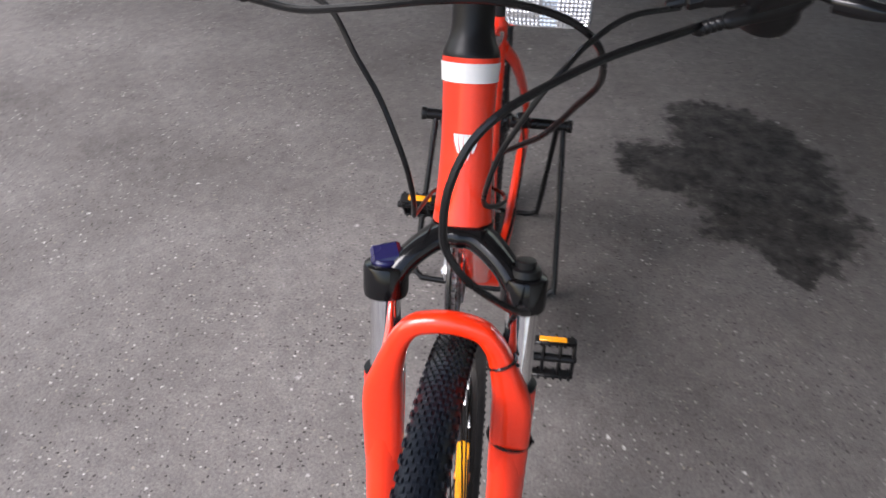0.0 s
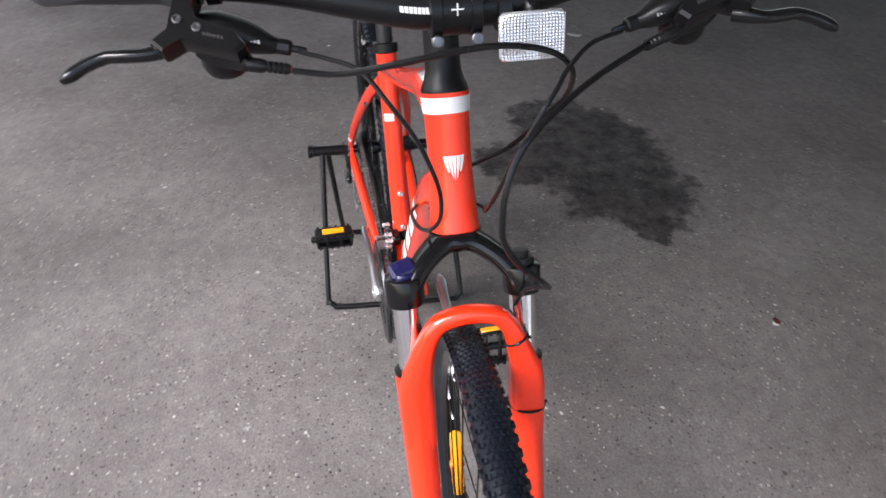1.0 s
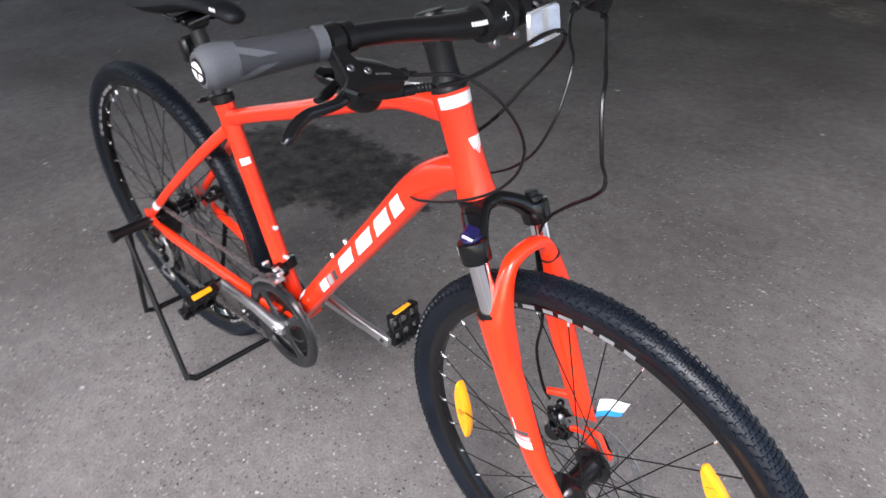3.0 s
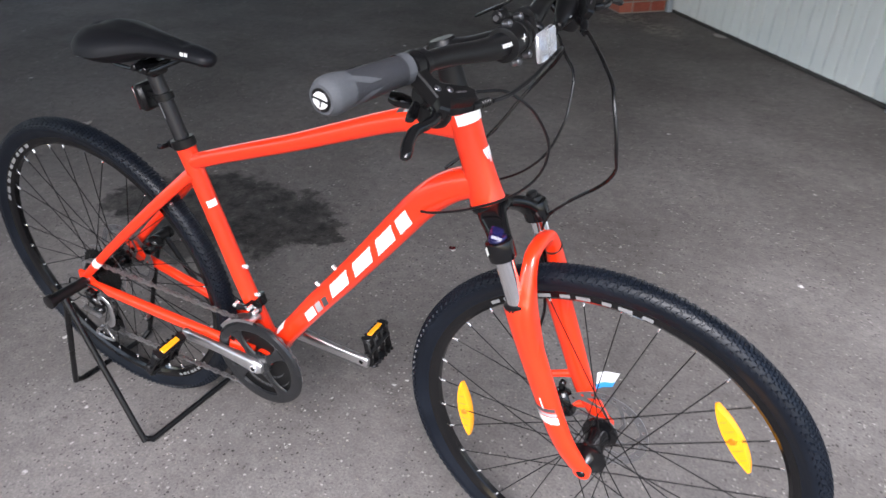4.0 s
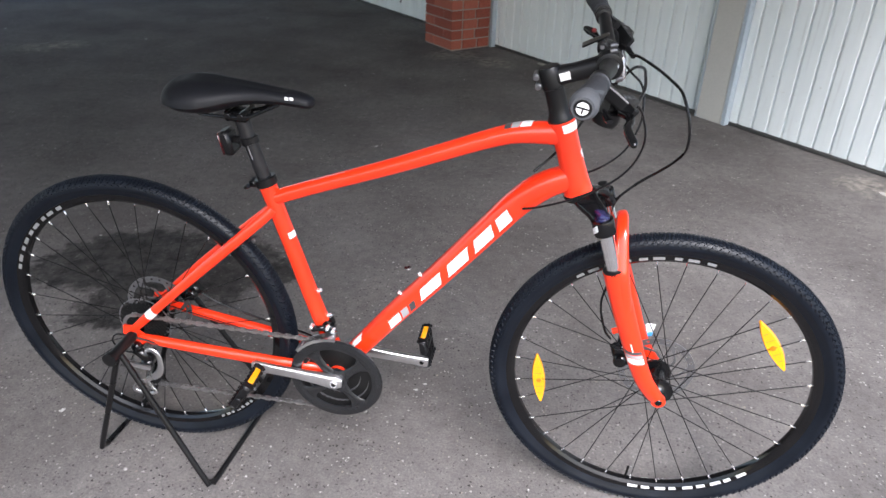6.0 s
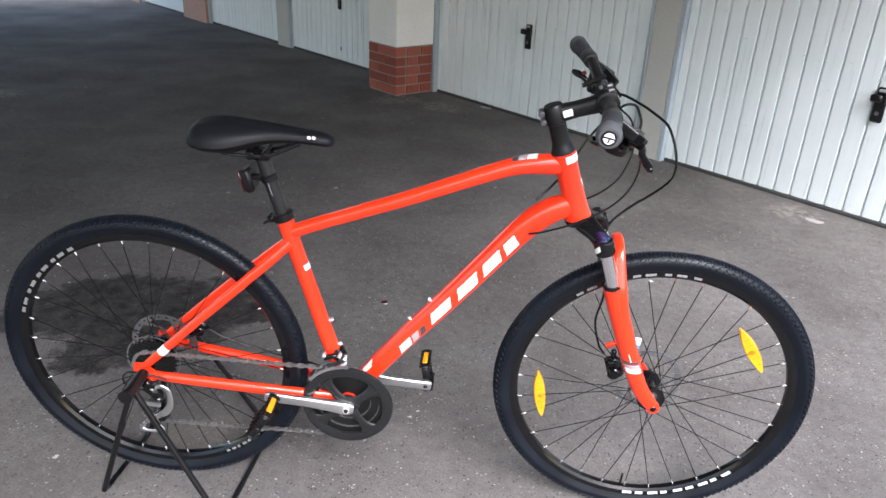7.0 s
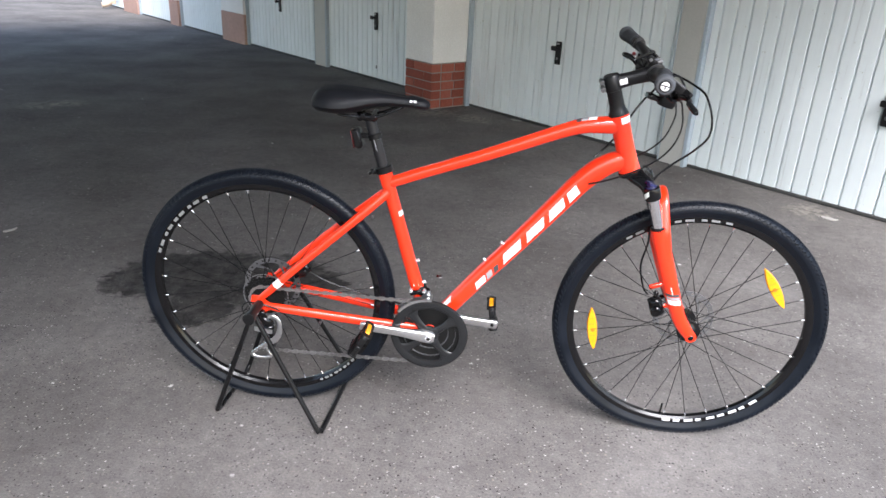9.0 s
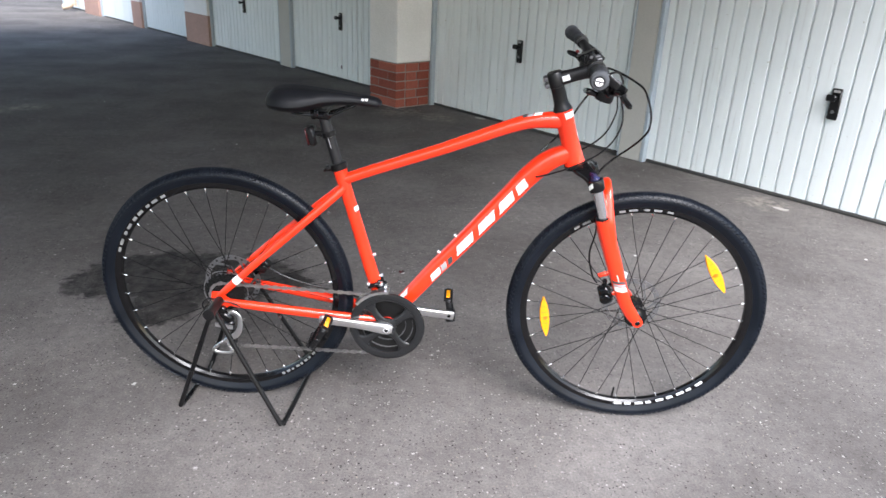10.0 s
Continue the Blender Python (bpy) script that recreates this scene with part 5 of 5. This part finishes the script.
for r, t, yy in ((0.0965, 48, -0.0490), (0.0765, 38, -0.0430), (0.0560, 28, -0.0370)):
    g = Geo()
    gear(g, r, t, yy - 0.0010, yy + 0.0010, r - 0.024 if t > 30 else 0.016)
    ring = part("chainring", g, dark_sprocket, crankset, "dark steel chainring", sharp=20)
    g = Geo()
    gear(g, r + 0.0004, t, yy - 0.0016, yy + 0.0016, r - 0.0055)
    part("tooth_ring", g, rotor_steel, ring, "bright toothed edge", sharp=20)
CR = radians(172.7)
for s, y0 in ((1, -0.0680), (-1, 0.0590)):
    ux, uz = s * math.cos(CR), s * math.sin(CR)
    g = Geo()
    out = -1 if y0 < 0 else 1
    tube(g, [(-0.016 * ux, y0, -0.016 * uz), (0.0, y0, 0.0), (0.03 * ux, y0, 0.03 * uz), (0.09 * ux, y0 + out * 0.001, 0.09 * uz), (0.155 * ux, y0 + out * 0.005, 0.155 * uz), (0.174 * ux, y0 + out * 0.006, 0.174 * uz), (0.183 * ux, y0 + out * 0.006, 0.183 * uz), (0.187 * ux, y0 + out * 0.006, 0.187 * uz)], [(0.005, 0.011), (0.0095, 0.0170), (0.009, 0.0155), (0.0075, 0.0125), (0.007, 0.0125), (0.007, 0.0135), (0.0065, 0.0125), (0.005, 0.0095)], 20, 5, square=3.4)
    arm = part("crank_arm", g, alloy, crankset, "silver alloy crank arm", sharp=50)
    g = Geo()
    rod(g, (0, y0 + out * 0.006, 0), (0, y0 + out * 0.0115, 0), 0.0085, 16)
    part("crank_bolt", g, chrome, arm)
    g = Geo()
    rod(g, (0, y0 + out * 0.010, 0), (0, y0 + out * 0.0122, 0), 0.0048, 12)
    part("bolt_socket", g, black_plastic, arm)
    g = Geo()
    rod(g, (0.172 * ux, y0 - out * 0.0020, 0.172 * uz), (0.172 * ux, y0 - out * 0.0018 + out * 0.0145, 0.172 * uz), 0.0055, 14)
    part("pedal_eye", g, black_gloss, arm)
    # pedal
    px, pz = BB[0] + 0.172 * ux, BB[1] + 0.172 * uz
    tilt_deg = 57 if s == 1 else 98
    m = Matrix.Translation((px, (0.007 if y0 > 0 else 0.0) + y0 + out * 0.066, pz)) @ Matrix.Rotation(radians(-tilt_deg), 4, "Y") @ Matrix.Scale(0.87, 4)
    g = Geo()
    rod(g, (0, -0.056, 0), (0, 0.048, 0), 0.0085, 14)
    for e in (-1, 1):
        block(g, (e * 0.040, 0, 0), (0.008, 0.090, 0.024), 0.003)
    for yy in (-0.042, -0.016, 0.016, 0.042):
        block(g, (0, yy, 0), (0.076, 0.007, 0.018), 0.003)
    for e in (-1, 1):
        for k in range(6):
            block(g, (e * 0.040, -0.036 + 0.0145 * k, 0.012), (0.006, 0.005, 0.006), 0.0)
            block(g, (e * 0.040, -0.036 + 0.0145 * k, -0.012), (0.006, 0.005, 0.006), 0.0)
    pedal = part("pedal", g, black_plastic, bicycle, "black plastic pedal with amber reflectors", m)
    for e in (-1, 1):
        g = Geo()
        block(g, (e * 0.0445, 0, 0), (0.004, 0.052, 0.014), 0.0015)
        part("reflector", g, amber, pedal)

chain_steel = grain("chain_steel", (0.33, 0.325, 0.32), 0.36, metal=0.9, scale=300, amount=0.3)
# chain
CHAIN_Y = -0.042


def chain():
    pts = []
    for k in range(25):  # round the chainring, front side
        a = radians(96 - 192 * k / 24)
        pts.append((BB[0] + 0.0945 * math.cos(a), CHAIN_Y, BB[1] + 0.0945 * math.sin(a)))
    pts.append((0.05, CHAIN_Y - 0.003, 0.190))
    for k in range(9):
        a = radians(-90 - 160 * k / 8)
        pts.append((0.008 + 0.015 * math.cos(a), CHAIN_Y - 0.006, 0.208 + 0.015 * math.sin(a)))
    for k in range(9):
        a = radians(-70 + 140 * k / 8)
        pts.append((0.012 + 0.015 * math.cos(a), CHAIN_Y - 0.006, 0.278 + 0.015 * math.sin(a)))
    for k in range(15):
        a = radians(-95 - 180 * k / 14)
        pts.append((0.036 * math.cos(a), CHAIN_Y - 0.004, 0.3515 + 0.036 * math.sin(a)))
    pts.append(pts[0])
    p = np.array(pts)
    seg = np.linalg.norm(np.diff(p, axis=0), axis=1)
    s = np.r_[0, np.cumsum(seg)]
    g = Geo()
    n = int(s[-1] / 0.0127)
    for k in range(n):
        u = (k + 0.5) * s[-1] / n
        c = np.array([np.interp(u, s, p[:, q]) for q in range(3)])
        c2 = np.array([np.interp(min(u + 0.003, s[-1]), s, p[:, q]) for q in range(3)])
        c1 = np.array([np.interp(max(u - 0.003, 0), s, p[:, q]) for q in range(3)])
        d = c2 - c1
        ang = -math.degrees(math.atan2(d[2], d[0]))
        wide = 0.0035 if k % 2 else 0.0024
        for e in (-1, 1):
            block(g, (c[0], c[1] + e * wide, c[2]), (0.0125 if k % 2 else 0.0080, 0.0011, 0.0080 if k % 2 else 0.0052), 0.0, turn("Y", ang))
        rod(g, (c[0] - d[0] * 1.05, c[1] - 0.004, c[2] - d[2] * 1.05), (c[0] - d[0] * 1.05, c[1] + 0.004, c[2] - d[2] * 1.05), 0.0030, 6)
    return g


part("chain", chain(), chain_steel, bicycle, "steel chain", sharp=20)
# front derailleur
g = Geo()
ring_mesh(g, 0.101, 0.110, -0.0600, -0.0585, 16, 88, 142)
ring_mesh(g, 0.098, 0.108, -0.0350, -0.0335, 16, 88, 142)
ring_mesh(g, 0.107, 0.111, -0.0600, -0.0335, 6, 88, 102)
ring_mesh(g, 0.107, 0.111, -0.0600, -0.0335, 4, 132, 142)
fd = part("front_derailleur", g, alloy, bicycle, "silver front derailleur cage", ring_at, 35)
g = Geo()
lathe(g, [(0.0185, -0.010), (0.0215, -0.009), (0.0215, 0.009), (0.0185, 0.010)], (0.420 - BB[0], 0, 0.392 - BB[1]), (-0.28, 0, 0.96), 22)
block(g, (0.436 - BB[0], -0.024, 0.395 - BB[1]), (0.030, 0.020, 0.022), 0.004, turn("Y", 10))
block(g, (0.416 - BB[0], -0.036, 0.398 - BB[1]), (0.034, 0.012, 0.012), 0.003, turn("Y", -20))
part("clamp", g, black_gloss, fd)
for dx, dz in ((0.450, 0.398), (0.438, 0.404), (0.402, 0.402)):
    g = Geo()
    rod(g, (dx - BB[0], -0.030, dz - BB[1]), (dx - BB[0], -0.044, dz - BB[1]), 0.0045, 10)
    part("screw", g, chrome, fd)
# rear derailleur
g = Geo()
rod(g, (0.004, -0.058, 0.322), (0.004, -0.084, 0.322), 0.011, 16)
block(g, (0.014, -0.076, 0.302), (0.044, 0.018, 0.022), 0.005, turn("Y", 42))
block(g, (0.022, -0.080, 0.282), (0.030, 0.016, 0.018), 0.005, turn("Y", -10))
rd = part("rear_derailleur", g, black_gloss, bicycle, "rear derailleur with silver cage")
g = Geo()
tube(g, [(0.015, -0.072, 0.288), (0.017, -0.072, 0.305), (0.032, -0.072, 0.313), (0.048, -0.072, 0.299), (0.047, -0.071, 0.264), (0.034, -0.070, 0.240), (0.012, -0.069, 0.224), (-0.008, -0.069, 0.211)], [(0.002, 0.0045), (0.002, 0.0050), (0.002, 0.0055), (0.002, 0.0060), (0.002, 0.0075), (0.002, 0.0090), (0.002, 0.0070), (0.002, 0.0050)], 12, 5)
cage_loop = [(-0.008, -0.069, 0.214), (-0.034, -0.069, 0.186), (-0.014, -0.069, 0.178), (0.018, -0.069, 0.182), (0.010, -0.069, 0.200), (0.004, -0.069, 0.222)]
tube(g, cage_loop, [(0.002, 0.0040), (0.002, 0.0050), (0.002, 0.0042), (0.002, 0.0046), (0.002, 0.0040), (0.002, 0.0045)], 12, 5)
part("cage", g, alloy, rd, "silver alloy cage", sharp=50)
g = Geo()
plate(g, [(-0.002, 0.290), (0.022, 0.292), (0.026, 0.196), (-0.016, 0.194)], -0.038, -0.036)
part("inner_cage", g, steel, rd, sharp=25)
g = Geo()
plate(g, [(-0.014, 0.288), (0.010, 0.284), (0.034, 0.281), (0.033, 0.270), (0.008, 0.273), (-0.014, 0.277)], -0.092, -0.087)
part("link_plate", g, alloy, rd, "silver link plate")
for (cx, cz) in ((0.012, 0.278), (0.008, 0.208)):
    g = Geo()
    gear(g, 0.0155, 11, -0.053, -0.045, 0.003, 0.003)
    part("jockey_wheel", g, black_plastic, rd, m=Matrix.Translation((cx, 0, cz)), sharp=20)
cable("shift_cable", [(0.060, -0.070, 0.330), (0.020, -0.082, 0.352), (-0.030, -0.084, 0.358), (-0.046, -0.084, 0.336), (-0.030, -0.082, 0.312), (0.004, -0.078, 0.306)], 0.0022, "black cable loop at the rear derailleur")
# rear caliper on the left stay
g = Geo()
block(g, (0.080, 0.056, 0.395), (0.060, 0.026, 0.032), 0.006, turn("Y", -36))
rod(g, (0.090, 0.030, 0.398), (0.090, 0.074, 0.398), 0.013, 14)
part("brake_caliper", g, black_gloss, bicycle, "black rear brake caliper")
cable("brake_hose", [(0.100, 0.060, 0.392), (0.150, 0.064, 0.362), (0.250, 0.060, 0.334), (0.350, 0.050, 0.318), (0.430, 0.036, 0.300)], 0.0025, "black rear brake hose along the chainstay")
# axle of the rear wheel
g = Geo()
rod(g, (0, -0.078, 0.3515), (0, 0.078, 0.3515), 0.0075, 14)
part("rear_axle", g, steel, bicycle)

# ---- the display stand under the rear axle ----
stand = tagged(new("bicycle_stand"), "black tubular steel display stand holding the rear axle", "stand")
for s in (-1, 1):
    g = Geo()
    rod(g, (0.0, s * 0.076 - 0.012, 0.354), (0.002, s * 0.168 - 0.012, 0.356), 0.0125, 18)
    lathe(g, [(0.010, -0.006), (0.0155, -0.005), (0.0155, 0.005), (0.010, 0.006)], (0.002, s * 0.166 - 0.012, 0.356), (0, 1, 0), 20)
    part("axle_sleeve", g, stand_steel, stand)


def loop(pts):
    g = Geo()
    line = []
    p = [Vector(q) for q in pts]
    line.append(p[0])
    for a, b, c in zip(p, p[1:], p[2:]):
        u, w = (a - b).normalized(), (c - b).normalized()
        line += [b + u * 0.040, b + u * 0.016 + w * 0.004, b + u * 0.004 + w * 0.016, b + w * 0.040]
    line.append(p[-1])
    tube(g, [tuple(q) for q in line], 0.0068, 12, 3, side=(0.3, 0.1, 1))
    return g


part("front_loop", loop([(0.006, -0.150, 0.352), (0.176, -0.172, 0.0075), (0.196, 0.165, 0.0075), (0.006, 0.140, 0.352)]), stand_steel, stand)
part("rear_loop", loop([(-0.004, -0.138, 0.352), (-0.138, -0.108, 0.0075), (-0.124, 0.120, 0.0075), (-0.004, 0.128, 0.352)]), stand_steel, stand)

# ---- small things on the ground and along the row ----
random.seed(4)


def scrap(x, y, length, wide, angle, mat, label, name="pale_scrap"):
    g = Geo()
    n = 9
    vs = []
    for i in range(n):
        t = -1 + 2 * i / (n - 1)
        w = wide * (1 - abs(t) ** 2.4) + 0.002
        for j in (-1, 0, 1):
            jit = random.uniform(-0.12, 0.12) * wide
            vs.append((t * length / 2 + jit, j * w / 2 + jit, 0.004 + 0.004 * (1 - j * j) * abs(math.sin(3 * t + x)) + 0.0015 * abs(t)))
    lower_vs = [(a, b, 0.0005) for a, b, c in vs]
    k = len(vs)
    faces = [(i * 3 + j, (i + 1) * 3 + j, (i + 1) * 3 + j + 1, i * 3 + j + 1) for i in range(n - 1) for j in range(2)]
    g.add(vs + lower_vs, faces + [tuple(k + q for q in reversed(f)) for f in faces] + [(i * 3, k + i * 3, k + i * 3 + 3, i * 3 + 3) for i in range(n - 1)] + [(i * 3 + 2, i * 3 + 5, k + i * 3 + 5, k + i * 3 + 2) for i in range(n - 1)])
    ob = part(name, g, mat, None, label, pose(x, y, 0, 0, 0, angle))
    return tagged(ob, category="litter")


scrap(0.775, 4.09, 0.10, 0.05, -40, paper, "small crumpled pale scrap on the asphalt")
# this one stands for flecks of pale dirt
scrap(2.45, 2.05, 0.09, 0.05, -30, paper, "small crumpled pale scrap on the asphalt")
scrap(-1.55, 1.08, 0.06, 0.02, 60, paper, "thin pale paper strip on the asphalt")
scrap(0.41, 0.93, 0.022, 0.014, 20, red_refl, "tiny dark red petal on the asphalt", "petal")

# downpipe at the far end of the row
g = Geo()
tube(g, [(-10.15, -0.10, 2.5), (-10.15, -0.10, 0.30), (-10.15, -0.12, 0.16), (-10.17, -0.20, 0.09), (-10.19, -0.30, 0.07)], 0.05, 16, 5, side=(1, 0, 0))
tagged(part("downpipe", g, pipe_mat, None, "beige enamelled downpipe with a bent foot on the wall", WALL), category="pipe")

# bricks of the pillar bases
BRICK_H = (BRICK_TOP - 0.010) / BRICK_ROWS
brick_meshes = {}


def brick_mesh(length, depth):
    key = (round(length, 3), round(depth, 3))
    if key not in brick_meshes:
        g = Geo()
        block(g, (0, 0, 0), (length, depth, BRICK_H - 0.010), 0.0025)
        brick_meshes[key] = g.mesh("brick", brick_mat, 30)
    return brick_meshes[key]


rng = random.Random(7)
for (x0, x1, proud), pil in list(zip(PILLARS, pillars))[:1]:
    wide = x1 - x0
    for row in range(BRICK_ROWS):
        z = 0.006 + (row + 0.5) * BRICK_H
        # front face: stretchers and headers, turned about from row to row
        count = max(1, round((wide - 0.125) / 0.25))
        long = (wide - 0.125) / count
        cut = [long] * count + [0.125] if row % 2 else [0.125] + [long] * count
        x = x0
        for c in cut:
            part("brick", brick_mesh(c - 0.011, 0.10), None, pil, m=Matrix.Translation((x + c / 2, 0.0505 - proud + rng.uniform(-0.0015, 0.0015), z)))
            x += c
        if proud < 0.1:
            continue
        for side in (-1, 1):
            xs = x1 - 0.0505 if side > 0 else x0 + 0.0505
            runs = [0.12, 0.145] if row % 2 else [0.145, 0.12]
            yy = 0.104 - proud
            for c in runs:
                part("brick", brick_mesh(0.10, c - 0.011), None, pil, m=Matrix.Translation((xs + rng.uniform(-0.0015, 0.0015) * side, yy + c / 2, z)))
                yy += c
